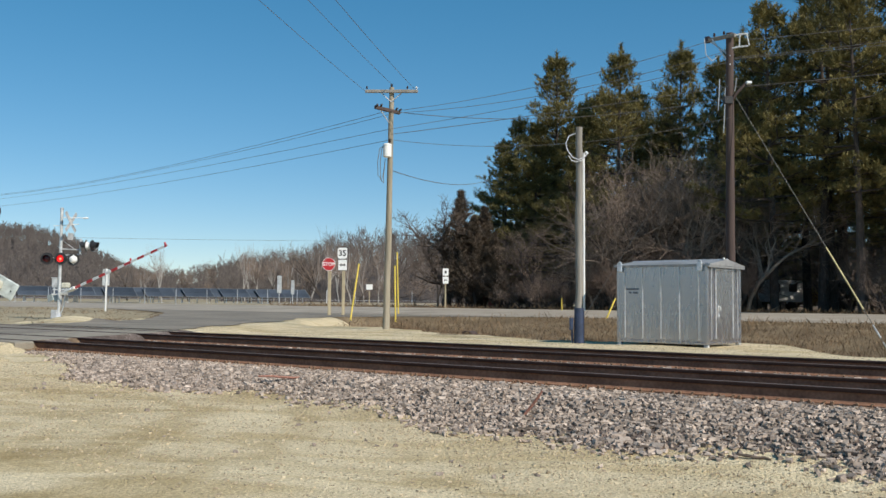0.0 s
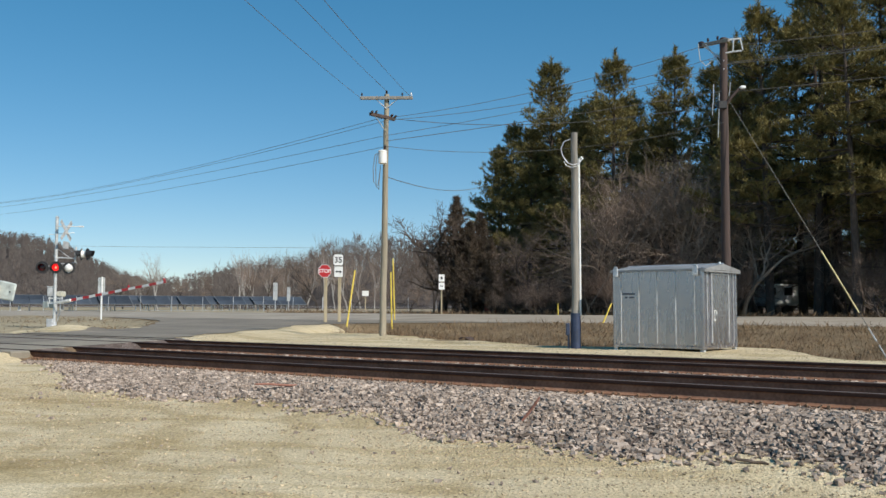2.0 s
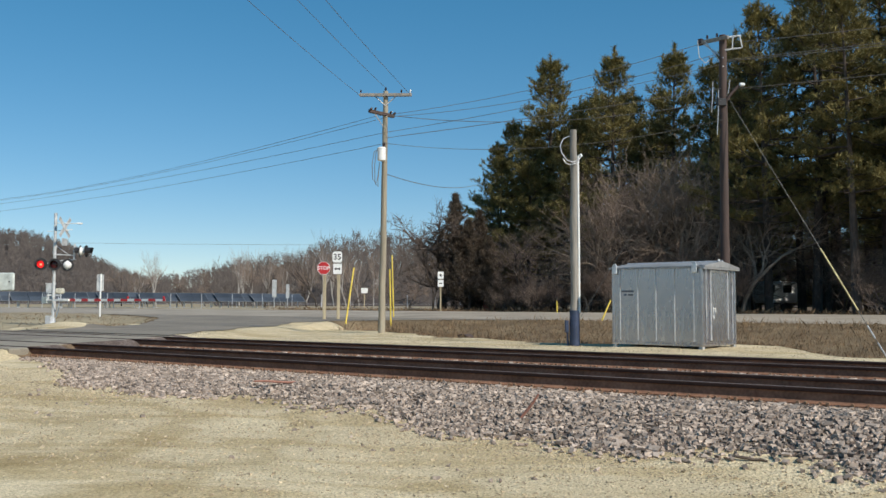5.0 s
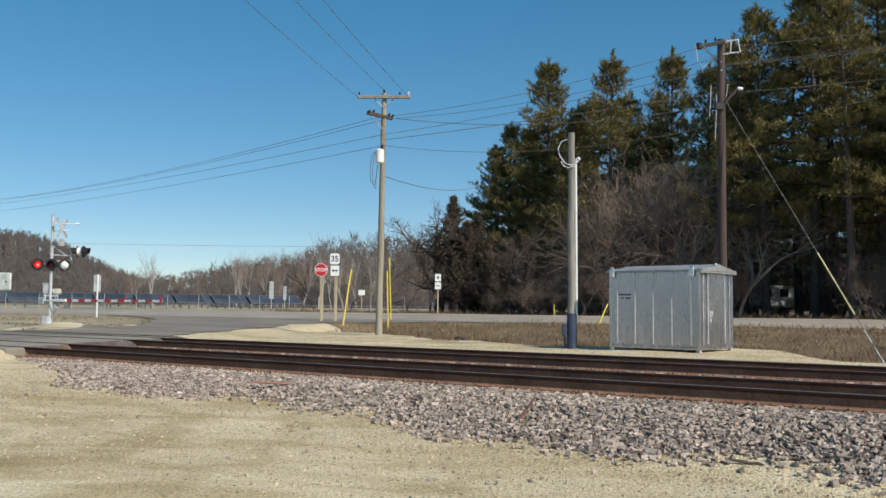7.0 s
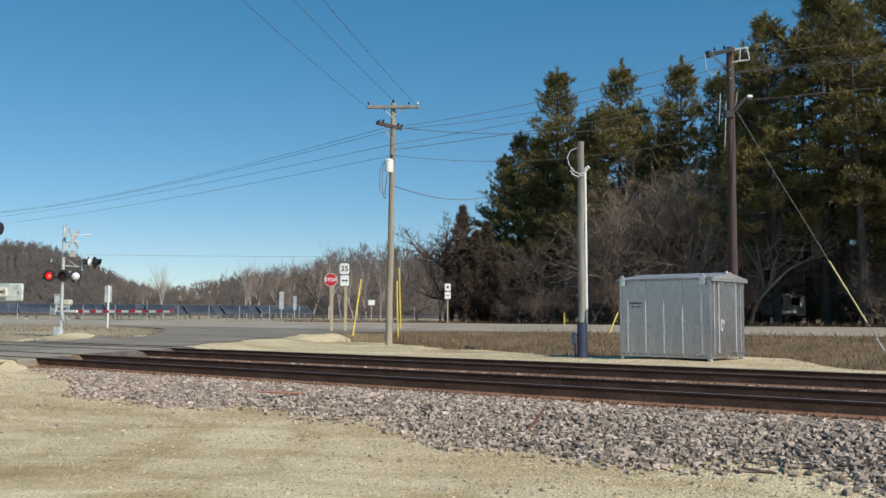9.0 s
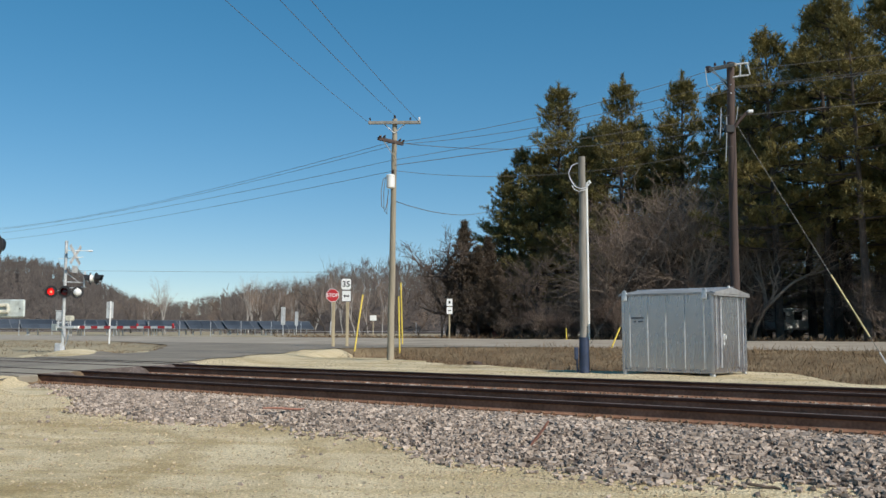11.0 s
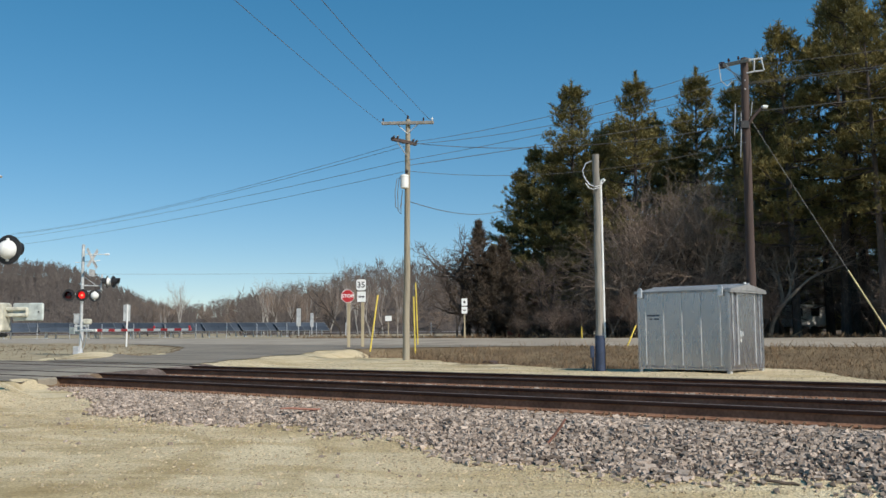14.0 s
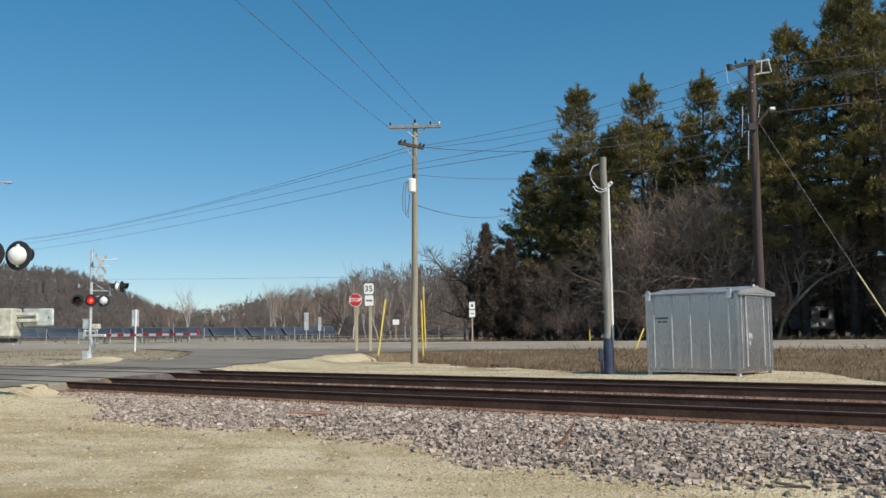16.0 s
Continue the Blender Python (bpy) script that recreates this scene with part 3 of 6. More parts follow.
# crossing panels between and outside the rails
def crossing_panel(u0, u1, n0, n1, skew0, skew1):
    g = Geo()
    z1, z0 = HEAD - 0.012, HEAD - 0.2
    q = [un(u0, n0), un(u1, n0), un(u1 + skew1, n1), un(u0 + skew0, n1)]
    b = 0.03
    lo = [(p.x, p.y, z0) for p in q]
    c = sum((p for p in q), Vector()) / 4
    hi = [(p.x, p.y, z1 - b) for p in q]
    top = [tuple(p + (c - p).normalized() * b * 1.4 + Vector((0, 0, z1))) for p in q]
    g.add(lo + hi + top, [(0, 3, 2, 1)] + [(k, (k + 1) % 4, (k + 1) % 4 + 4, k + 4) for k in range(4)]
          + [(k + 4, (k + 1) % 4 + 4, (k + 1) % 4 + 8, k + 8) for k in range(4)] + [(8, 9, 10, 11)])
    return g


crossing = thing("grade_crossing", pose(0, 0, 0), "worn crossing of concrete and asphalt panels over the double track", "level crossing")
strips = ((10.2, 10.74, 17.9), (10.93, 12.24, 18.5), (12.43, 14.74, 19.3), (14.93, 16.25, 20.3), (16.44, 16.95, 21.0))
for n0, n1, ustart in strips:
    steps = 4
    length = 10.6
    for k in range(steps):
        a = ustart + length * k / steps
        pan = part("crossing_panel", crossing_panel(a + 0.01, a + length / steps - 0.01, n0, n1, 0.38 * (n1 - n0), 0.38 * (n1 - n0)),
                   PANEL if k == 0 else ASPHALT, crossing, "pale concrete end panel" if k == 0 else "", smooth=0)


# ---- equipment hut ----
def build_hut():
    L, D, Hh = 2.62, 1.95, 1.98
    hut = thing("equipment_hut", pose(6.59, 22.97, -0.125, 0, 0, TRACK_DEG - 97.0), "grey aluminium railway equipment hut with a low gabled roof", "equipment hut")
    # own space: x from 0 (near corner) to -L along the front, y away from the rails
    for x in (-0.06, -L + 0.06):
        for y in (0.06, D - 0.06):
            g = Geo()
            g.box((x, y, 0.02), (0.11, 0.10, 0.16), None, 0.008)
            part("foot", g, GALV, hut)
    g = Geo()
    g.box((-L / 2, D / 2, 0.115), (L - 0.01, D - 0.01, 0.07), None, 0.01)
    part("base_frame", g, HUTSKIN, hut)
    g = Geo()
    g.box((-L / 2, D / 2, 0.15 + Hh / 2), (L - 0.04, D - 0.04, Hh), None, 0.006)
    part("body", g, HUTSKIN, hut)
    pan = Geo()
    edge = 0.24
    w = (L - 2 * edge) / 4
    pan.box((0, 0, 0), (w - 0.010, 0.014, Hh - 0.10), None, 0.004)
    pm = pan.mesh("wall_panel", HUTSKIN)
    rim = Geo()
    rim.box((0, 0, 0), (edge - 0.09, 0.014, Hh - 0.10), None, 0.004)
    rm = rim.mesh("wall_panel", HUTSKIN)
    seam = Geo()
    seam.box((0, 0, 0), (0.022, 0.036, Hh - 0.10), None, 0.008)
    sm = seam.mesh("seam", SEAM)
    for side in (0, 1):
        y = 0.014 if side == 0 else D - 0.014
        for k in range(6):
            o = new("wall_panel", rm if k in (0, 5) else pm)
            o.parent = hut
            x = -0.075 - (edge - 0.09) / 2 if k == 0 else -L + 0.075 + (edge - 0.09) / 2 if k == 5 else -edge - w * (k - 0.5)
            o.matrix_basis = pose(x, y, 0.15 + Hh / 2, random.Random(k + 9).uniform(-0.05, 0.05), 0, random.Random(k + 40).uniform(-0.3, 0.3))
        for k in range(5):
            o = new("seam", sm)
            o.parent = hut
            o.matrix_basis = pose(-edge - w * k, 0.006 if side == 0 else D - 0.006, 0.15 + Hh / 2)
    for x in (-0.032, -L + 0.032):
        for y in (0.032, D - 0.032):
            g = Geo()
            g.box((x, y, 0.15 + Hh / 2 - 0.02), (0.085, 0.085, Hh + 0.10), None, 0.012)
            part("corner_post", g, HUTSKIN, hut)
    # lifting lugs at the top corners of the long side
    for x in (-0.20, -L + 0.10):
        g = Geo()
        g.box((x, -0.03, Hh + 0.09), (0.15, 0.05, 0.22), None, 0.012)
        g.tube([(x, -0.075, Hh + 0.02), (x, -0.05, Hh + 0.02)], 0.03, 10)
        g.lathe([(0.06, -0.02), (0.065, 0.0), (0.06, 0.02)], pose(x, -0.03, Hh + 0.20, 90, 0, 0), 12)
        part("lifting_lug", g, GALV, hut, "pale galvanised lifting lug")
    # roof with a shallow gable, ridge along the length
    g = Geo()
    ze, zr = Hh + 0.16, Hh + 0.30
    a, b = 0.10, -L - 0.08
    e = 0.045
    out = [(-e, ze), (D / 2, zr), (D + e, ze), (D + e, ze - 0.05), (D / 2, ze - 0.03), (-e, ze - 0.05)]
    vs = [(a, y, z) for y, z in out] + [(b, y, z) for y, z in out]
    g.add(vs, [(0, 1, 4, 5), (1, 2, 3, 4), (11, 10, 7, 6), (10, 9, 8, 7)] + [(k, k + 6, (k + 1) % 6 + 6, (k + 1) % 6) for k in range(6)])
    part("roof", g, ROOFSKIN, hut, "dull low gabled roof sheet", smooth=0)
    g = Geo()
    g.tube([(a + 0.005, D / 2, zr + 0.002), (b - 0.005, D / 2, zr + 0.002)], 0.018, 8)
    part("ridge_cap", g, GALV, hut)
    g = Geo()
    g.tube([(0.02, D / 2 - 0.06, zr + 0.0), (0.02, D / 2 - 0.06, zr + 0.05)], 0.03, 8)
    part("ridge_knob", g, WHITE, hut)
    # deep drip moulding over the door end
    g = Geo()
    g.box((0.045, D / 2, Hh + 0.095), (0.09, D + 0.16, 0.05), None, 0.006)
    part("drip_edge", g, ROOFSKIN, hut)
    # door end
    d0, d1 = 0.47, 1.42
    for y in (0.20, D - 0.20):
        o = Geo()
        o.box((0.002, y, 0.15 + Hh / 2), (0.026, 0.02, Hh - 0.10), None, 0.006)
        part("seam", o, SEAM, hut)
    for y in (d0 - 0.02, d1 + 0.02):
        g = Geo()
        g.box((0.004, y, 0.15 + Hh / 2), (0.04, 0.035, Hh - 0.16), None, 0.006)
        part("door_jamb", g, SEAM, hut)
    g = Geo()
    g.box((0.004, (d0 + d1) / 2, Hh + 0.03), (0.04, d1 - d0 + 0.09, 0.035), None, 0.006)
    part("door_head", g, SEAM, hut)
    g = Geo()
    g.box((-0.004, (d0 + d1) / 2, 0.22 + (Hh - 0.24) / 2), (0.03, d1 - d0 - 0.016, Hh - 0.22), None, 0.006)
    door = part("door", g, HUTSKIN, hut, "plain metal door in the gable end")
    g = Geo()
    g.box((0.025, d0 + 0.10, 1.00), (0.02, 0.05, 0.16), None, 0.006)
    g.tube([(0.035, d0 + 0.10, 1.05), (0.075, d0 + 0.10, 1.05), (0.08, d0 + 0.10, 0.96)], 0.014, 8)
    part("door_handle", g, WHITE, door, "pale latch")
    g = Geo()
    g.box((0.032, d0 + 0.09, 0.82), (0.03, 0.05, 0.06), None, 0.01)
    g.tube([(0.032, d0 + 0.075, 0.85), (0.032, d0 + 0.09, 0.885), (0.032, d0 + 0.105, 0.85)], 0.008, 6)
    part("padlock", g, WHITE, door, "small pale padlock")
    for z in (0.40, 1.10, 1.85):
        g = Geo()
        g.tube([(0.02, d1 + 0.0, z), (0.02, d1 + 0.0, z + 0.1)], 0.014, 8)
        part("hinge", g, GALV, door)
    # stencilled lines too faint to read
    for z, ws, x0 in ((1.50, (0.03, 0.03, 0.025, 0.03, 0.03, 0.03, 0.025, 0.03, 0.03, 0.025), -L + 0.28), (1.405, (0.03, 0.03, 0.0, 0.03, 0.025, 0.03, 0.03), -L + 0.36)):
        x = x0
        for wd in ws:
            if wd:
                g = Geo()
                g.box((x + wd / 2, 0.004, z), (wd, 0.010, 0.05))
                part("stencil_bar", g, STENCIL, hut)
            x += (wd or 0.04) + 0.010
    return hut


build_hut()


# ---- poles ----
def pole_shaft(pts, r0, r1, seg=14, seed=1):
    """A slightly crooked tapered log."""
    g = Geo()
    r = random.Random(seed)
    p0, p1 = Vector(pts[0]), Vector(pts[1])
    k = 14
    line = [p0.lerp(p1, i / k) + Vector((r.uniform(-1, 1), r.uniform(-1, 1), 0)) * 0.012 for i in range(k + 1)]
    g.tube(line, [r0 + (r1 - r0) * i / k for i in range(k + 1)], seg)
    return g


def insulator(x, y, z, s=1.0, tilt=None):
    g = Geo()
    m = pose(x, y, z) @ (tilt or Matrix())
    g.lathe([(0.016 * s, 0), (0.016 * s, 0.05 * s), (0.05 * s, 0.06 * s), (0.03 * s, 0.085 * s), (0.055 * s, 0.10 * s), (0.034 * s, 0.13 * s), (0.038 * s, 0.165 * s), (0.015 * s, 0.18 * s)], m, 10)
    return g


A = Vector((-2.28, 34.6, -0.10))
C = Vector((9.36, 30.0, -0.75))
Bp = Vector((3.74, 25.6, -0.12))
# directions of the lines
LINE_W = (Vector((-29.0, 62.0, 0)) - Vector((A.x, A.y, 0))).normalized()      # away from A to the far left
LINE_S = Vector((-1.35, -9.6, 0)).normalized()                                # over the camera's left shoulder


def build_pole_a():
    th = thing("utility_pole", pose(*A), "weathered grey-brown wooden utility pole with a crossarm and transformer", "utility pole")
    part("shaft", pole_shaft([(0, 0, -0.6), (0.10, 0, 9.30)], 0.138, 0.092, seed=3), POLEWOOD, th)
    # upper crossarm, square to the line that comes from the camera's side
    sd_ = Vector((-LINE_S.y, LINE_S.x, 0))
    ang = math.degrees(math.atan2(sd_.y, sd_.x))
    m = pose(0.10, -0.13, 9.13, 0, 1.4, ang)
    g = Geo()
    g.box((0, 0, 0), (2.05, 0.10, 0.12), m, 0.012)
    part("crossarm", g, GREYWOOD, th)
    for s in (-1, 1):
        g = Geo()
        g.tube([m @ Vector((s * 0.42, 0.05, -0.03)), (0.09, -0.10, 8.72)], 0.02, 6)
        part("brace", g, GALV, th)
    for x in (-0.97, 0.97, 0.62):
        p = m @ Vector((x, 0, 0.06))
        part("insulator", insulator(p.x, p.y, p.z, 0.8), PORCELAIN if x < 0.7 else WHITE, th)
    part("insulator", insulator(0.10, 0, 9.28, 1.0), PORCELAIN, th)
    # lower side bracket, seen nearly end on
    g = Geo()
    m2 = pose(0.06, -0.12, 8.38, 0, 0, 50)
    g.box((-0.15, 0, 0), (1.35, 0.11, 0.13), m2, 0.012)
    part("crossarm", g, DARKWOOD, th)
    g = Geo()
    g.tube([m2 @ Vector((-0.55, 0, -0.04)), (0.03, -0.1, 7.9)], 0.02, 6)
    part("brace", g, GALV, th)
    for x, z in ((-0.78, 0.02), (-0.55, 0.06), (0.50, 0.05), (0.3, 0.06)):
        p = m2 @ Vector((x, 0, z))
        part("insulator", insulator(p.x, p.y, p.z, 0.9, pose(0, 0, 0, 60, 0, 40)), PORCELAIN, th)
    # transformer can
    g = Geo()
    g.lathe([(0.10, 0.0), (0.155, 0.02), (0.16, 0.06), (0.16, 0.44), (0.17, 0.45), (0.17, 0.49), (0.12, 0.53), (0.02, 0.55)], pose(-0.02, -0.26, 6.55), 20)
    can = part("transformer", g, WHITE, th, "white transformer can")
    part("bushing", insulator(0.06, -0.26, 7.06, 1.1), PORCELAIN, can)
    g = Geo()
    g.box((0.0, -0.14, 6.95), (0.07, 0.14, 0.05), None, 0.01)
    g.box((0.0, -0.14, 6.65), (0.07, 0.14, 0.05), None, 0.01)
    part("bracket", g, GALV, can)
    # hanging loops of cable
    g = Geo()
    for dx, dz in ((-0.38, 0.0), (-0.28, -0.15)):
        pts = [(-0.12, -0.28, 7.0), (dx * 0.8, -0.3, 6.9), (dx, -0.3, 6.4), (dx * 0.95, -0.28, 5.85 + dz), (dx * 0.55, -0.22, 5.72 + dz), (-0.16, -0.16, 6.0 + dz), (-0.1, -0.2, 6.5)]
        g.tube(pts, 0.014, 5)
    part("cable_loop", g, WIRE, th)
    return th


build_pole_a()


def build_pole_b():
    th = thing("cut_off_pole", pose(*Bp), "silver-grey cut-off wooden pole with a dark blue wrapped foot", "utility pole")
    part("shaft", pole_shaft([(0, 0, -0.5), (0.0, 0, 6.1)], 0.118, 0.094, seed=5), GREYWOOD, th)
    g = Geo()
    g.tube([(0, 0, -0.1), (0, 0, 0.97)], [0.148, 0.14], 18)
    part("wrap", g, NAVY, th, "dark blue wrap round the foot")
    g = Geo()
    g.box((-0.22, 0.02, 0.52), (0.10, 0.16, 0.34), None, 0.012)
    g.tube([(-0.2, 0.02, 0.35), (-0.19, 0.02, -0.05)], 0.03, 8)
    part("meter_box", g, NAVY, th, "small dark meter box")
    # conduit and weatherhead with a loop of cable
    g = Geo()
    g.tube([(0.130, -0.05, 0.9), (0.112, -0.05, 5.2), (0.125, -0.05, 5.34), (0.19, -0.08, 5.38), (0.22, -0.1, 5.32)], 0.032, 8)
    part("conduit", g, WHITE, th, "pale conduit up the side")
    g = Geo()
    g.tube([(0.19, -0.12, 5.32), (0.10, -0.2, 5.2), (-0.06, -0.22, 5.14), (-0.22, -0.2, 5.2), (-0.36, -0.15, 5.42), (-0.40, -0.1, 5.62), (-0.3, -0.05, 5.84), (-0.11, 0.0, 5.92)], 0.013, 6)
    g.tube([(0.19, -0.12, 5.30), (0.05, -0.2, 5.12), (-0.12, -0.22, 5.07), (-0.25, -0.2, 5.12), (-0.33, -0.17, 5.25)], 0.010, 6)
    part("cable_loop", g, GALV, th, "pale loop of service cable")
    for z in (1.3, 2.6, 3.9, 4.9):
        g = Geo()
        g.box((0.118, -0.03, z), (0.06, 0.07, 0.03), None, 0.005)
        part("strap", g, GALV, th)
    return th


build_pole_b()


def build_pole_c():
    th = thing("utility_pole", pose(*C), "dark brown treated utility pole with crossarms and a small lamp", "utility pole")
    part("shaft", pole_shaft([(0.0, 0, -0.6), (0.06, 0, 10.80)], 0.16, 0.125, seed=8), DARKWOOD, th)
    top = 10.75
    g = Geo()
    m = pose(0.06, -0.15, top - 0.08, 0, 4, -55)
    g.box((-0.42, 0, 0), (1.15, 0.10, 0.12), m, 0.012)
    part("crossarm", g, GREYWOOD, th)
    g = Geo()
    g.box((-0.98, 0, 0.02), (0.16, 0.16, 0.22), m, 0.02)
    part("end_block", g, PORCELAIN, th)
    g = Geo()
    g.tube([m @ Vector((-0.95, 0.05, 0)), (0.03, -0.12, top - 0.75)], 0.025, 6)
    g.tube([m @ Vector((-0.75, -0.05, 0)), (0.03, -0.12, top - 1.05)], 0.02, 6)
    part("brace", g, GALV, th)
    for x in (-0.7, -0.3):
        p = m @ Vector((x, 0, 0.05))
        part("insulator", insulator(p.x, p.y, p.z, 0.9), PORCELAIN, th)
    # standoff brackets on the other side
    g = Geo()
    for z0 in (top - 0.02, top - 0.44):
        g.tube([(0.08, -0.1, z0 - 0.05), (0.35, -0.12, z0), (0.62, -0.14, z0 + 0.02)], 0.03, 6)
    g.tube([(0.36, -0.12, top - 0.02), (0.33, -0.12, top - 0.42)], 0.022, 6)
    g.tube([(0.58, -0.14, top - 0.02), (0.66, -0.14, top - 0.40)], 0.022, 6)
    part("standoff", g, SILVER, th, "pale standoff bracket")
    # drop wires beside the shaft
    for x, z0, z1 in ((-0.34, top - 1.55, top - 2.6), (-0.16, top - 1.85, top - 3.35), (0.22, top - 1.5, top - 1.95)):
        g = Geo()
        g.tube([(x, -0.15, z0), (x - 0.03, -0.17, (z0 + z1) / 2), (x - 0.06, -0.14, z1)], 0.014, 5)
        part("drop_wire", g, SILVER, th)
    g = Geo()
    g.tube([(-0.85, -0.2, top - 0.2), (-0.8, -0.2, top - 0.75), (-0.6, -0.2, top - 0.95), (-0.42, -0.18, top - 0.8)], 0.016, 5)
    part("drop_wire", g, SILVER, th)
    # small lamp on a curved arm
    g = Geo()
    g.tube([(0.03, -0.1, top - 2.30), (0.24, -0.2, top - 1.98), (0.48, -0.25, top - 1.72)], 0.05, 8)
    arm = part("lamp_arm", g, DARKWOOD, th)
    g = Geo()
    g.box((0.58, -0.27, top - 1.69), (0.18, 0.16, 0.10), None, 0.02)
    part("lamp_head", g, WHITE, arm, "small white lamp head")
    g = Geo()
    g.box((-0.06, -0.14, top - 2.25), (0.30, 0.12, 0.26), None, 0.02)
    part("junction", g, BLACK, th)
    return th


build_pole_c()


def wire(points, r=0.011, label="thin dark overhead wire between poles", group="overhead wires"):
    g = Geo()
    g.tube(points, r, 5)
    return tagged(part("overhead_wire", g, WIRE), label, "overhead wire", group)


def span(a, b, sag, k=18):
    a, b = Vector(a), Vector(b)
    return [a.lerp(b, i / k) - Vector((0, 0, 4 * sag * (i / k) * (1 - i / k))) for i in range(k + 1)]


# three wires over the camera's left, from the upper crossarm
sdv = Vector((-LINE_S.y, LINE_S.x, 0))
for off, z in ((-0.97, 9.13), (0.0, 9.42), (0.97, 9.13)):
    start = A + Vector((0.10, -0.05, z)) - sdv * off * -1.0
    wire(span(start, start + LINE_S * 52.0 + Vector((0, 0, 0.5)), 0.75), 0.008)
# line from the far left to pole A and on to pole C
CT = C + Vector((0.06, 0, 0))
for (ax, ay, az), (fx, fy, fz), (cx, cy, cz), sg in (
        ((-0.25, -0.2, 8.29), (-38.0, 75.0, 9.45), (-0.70, -0.75, 10.38), (0.50, 0.30)),
        ((0.25, -0.3, 8.25), (-38.6, 75.0, 9.30), (-0.45, -0.5, 10.0), (0.50, 0.35)),
        ((0.1, -0.15, 7.67), (-38.3, 75.0, 9.00), (-0.2, -0.3, 9.72), (0.28, 0.12)),
        ((0.12, -0.15, 7.25), (-38.3, 75.0, 8.40), (-0.1, -0.2, 7.90), (0.28, 0.55))):
    pa, pf, pc = A + Vector((ax, ay, az)), Vector((fx, fy, fz)), CT + Vector((cx, cy, cz))
    wire(span(pa, pf, sg[0]), 0.009)
    wire(span(pa, pc, sg[1]), 0.009)
wire(span(A + Vector((0.3, -0.3, 8.3)), CT + Vector((-0.15, -0.2, 8.55)), 0.46), 0.012)
wire(span(A + Vector((0.1, -0.2, 7.45)), CT + Vector((-0.15, -0.2, 8.95)), 0.05), 0.012)
# slack service drop towards the trees
wire(span(A + Vector((0.1, 0, 6.1)), (2.9, 62.0, 9.35), 0.45), 0.016, "slack service cable reaching into the trees")
# a far line across the foot of the bluff
wire(span((-110.0, 140.0, 11.2), (-7.0, 140.0, 10.1), 0.4), 0.02, "far thin overhead line before the bluff")
# line onward from pole C to the right, and its guy
for (cx, cy, cz), (ex, ey, ez) in (((0.62, -0.14, 10.55), (34.0, 20.0, 11.6)), ((0.12, -0.1, 9.95), (34.0, 19.6, 11.2)), ((0.1, -0.1, 9.90), (34.0, 19.2, 10.8)), ((0.1, -0.1, 8.95), (34.0, 19.0, 10.0))):
    wire(span(CT + Vector((cx, cy, cz)), (ex, ey, ez), 0.5), 0.011)
wire(span(CT + Vector((-0.05, 0, 9.0)), (4.3, 32.5, -0.5), 0.0, 4), 0.008, "taut steel guy wire from the pole to the ground", "guy wires")
g_top, g_bot = CT + Vector((0.06, -0.1, 8.75)), Vector((12.45, 26.0, -0.05))
guy = thing("guy_wire", pose(0, 0, 0), "taut steel guy wire with a yellow plastic guard", "guy wire", "guy wires")
g = Geo()
g.tube([g_top, g_bot], 0.010, 6)
part("strand", g, WIRE, guy)
g = Geo()
g.tube([g_top.lerp(g_bot, 0.655), g_top.lerp(g_bot, 0.885)], 0.024, 8)
part("guard", g, BLEACHED, guy, "sun-bleached yellow plastic guard")
g = Geo()
g.tube([g_top.lerp(g_bot, 0.94), g_top.lerp(g_bot, 0.985)], 0.022, 8)
g.tube([g_bot, g_bot + (g_bot - g_top).normalized() * 0.9], 0.02, 8)
part("anchor", g, SILVER, guy)


# ---- road signs ----
def sign_post(x, y, h, label, category, w=0.10, mat=POSTWOOD, group="", lean=0.0):
    z = ground_z(x, y)
    th = thing("road_sign", pose(x, y, z, 0, lean, 0), label, category, group)
    g = Geo()
    g.box((0, 0, h / 2 - 0.3), (w, w, h + 0.6), None, 0.008)
    part("post", g, mat, th)
    return th, z


def plate_round_rect(w, h, r, y0, y1):
    g = Geo()
    pts = []
    for cx, cz, a0 in ((w / 2 - r, h / 2 - r, 0), (-w / 2 + r, h / 2 - r, 90), (-w / 2 + r, -h / 2 + r, 180), (w / 2 - r, -h / 2 + r, 270)):
        for k in range(5):
            a = radians(a0 + 22.5 * k)
            pts.append((cx + r * math.cos(a), cz + r * math.sin(a)))
    g.prism(pts, y0, y1)
    return g


def octagon(r, y0, y1):
    g = Geo()
    g.prism([(r * math.cos(radians(22.5 + 45 * k)), r * math.sin(radians(22.5 + 45 * k))) for k in range(8)], y0, y1)
    return g


def bolt_pair(parent, zs, y):
    for z in zs:
        g = Geo()
        g.tube([(0, y, z), (0, y - 0.012, z)], 0.014, 8)
        part("bolt", g, GALV, parent)


# stop sign
th, z0 = sign_post(-6.95, 54.0, 3.25, "red octagonal stop sign on a wooden post", "stop sign", 0.17)
zc = 3.12 - z0
s = part("sign_plate", octagon(0.41, -0.105, -0.098), WHITE, th, "white-bordered octagonal plate", m=pose(-0.06, 0, zc), smooth=0)
f = part("red_field", octagon(0.385, -0.108, -0.1045), RED, s, smooth=0)
lettering("STOP", 0.30, WHITE, s, pose(0, -0.112, -0.005))
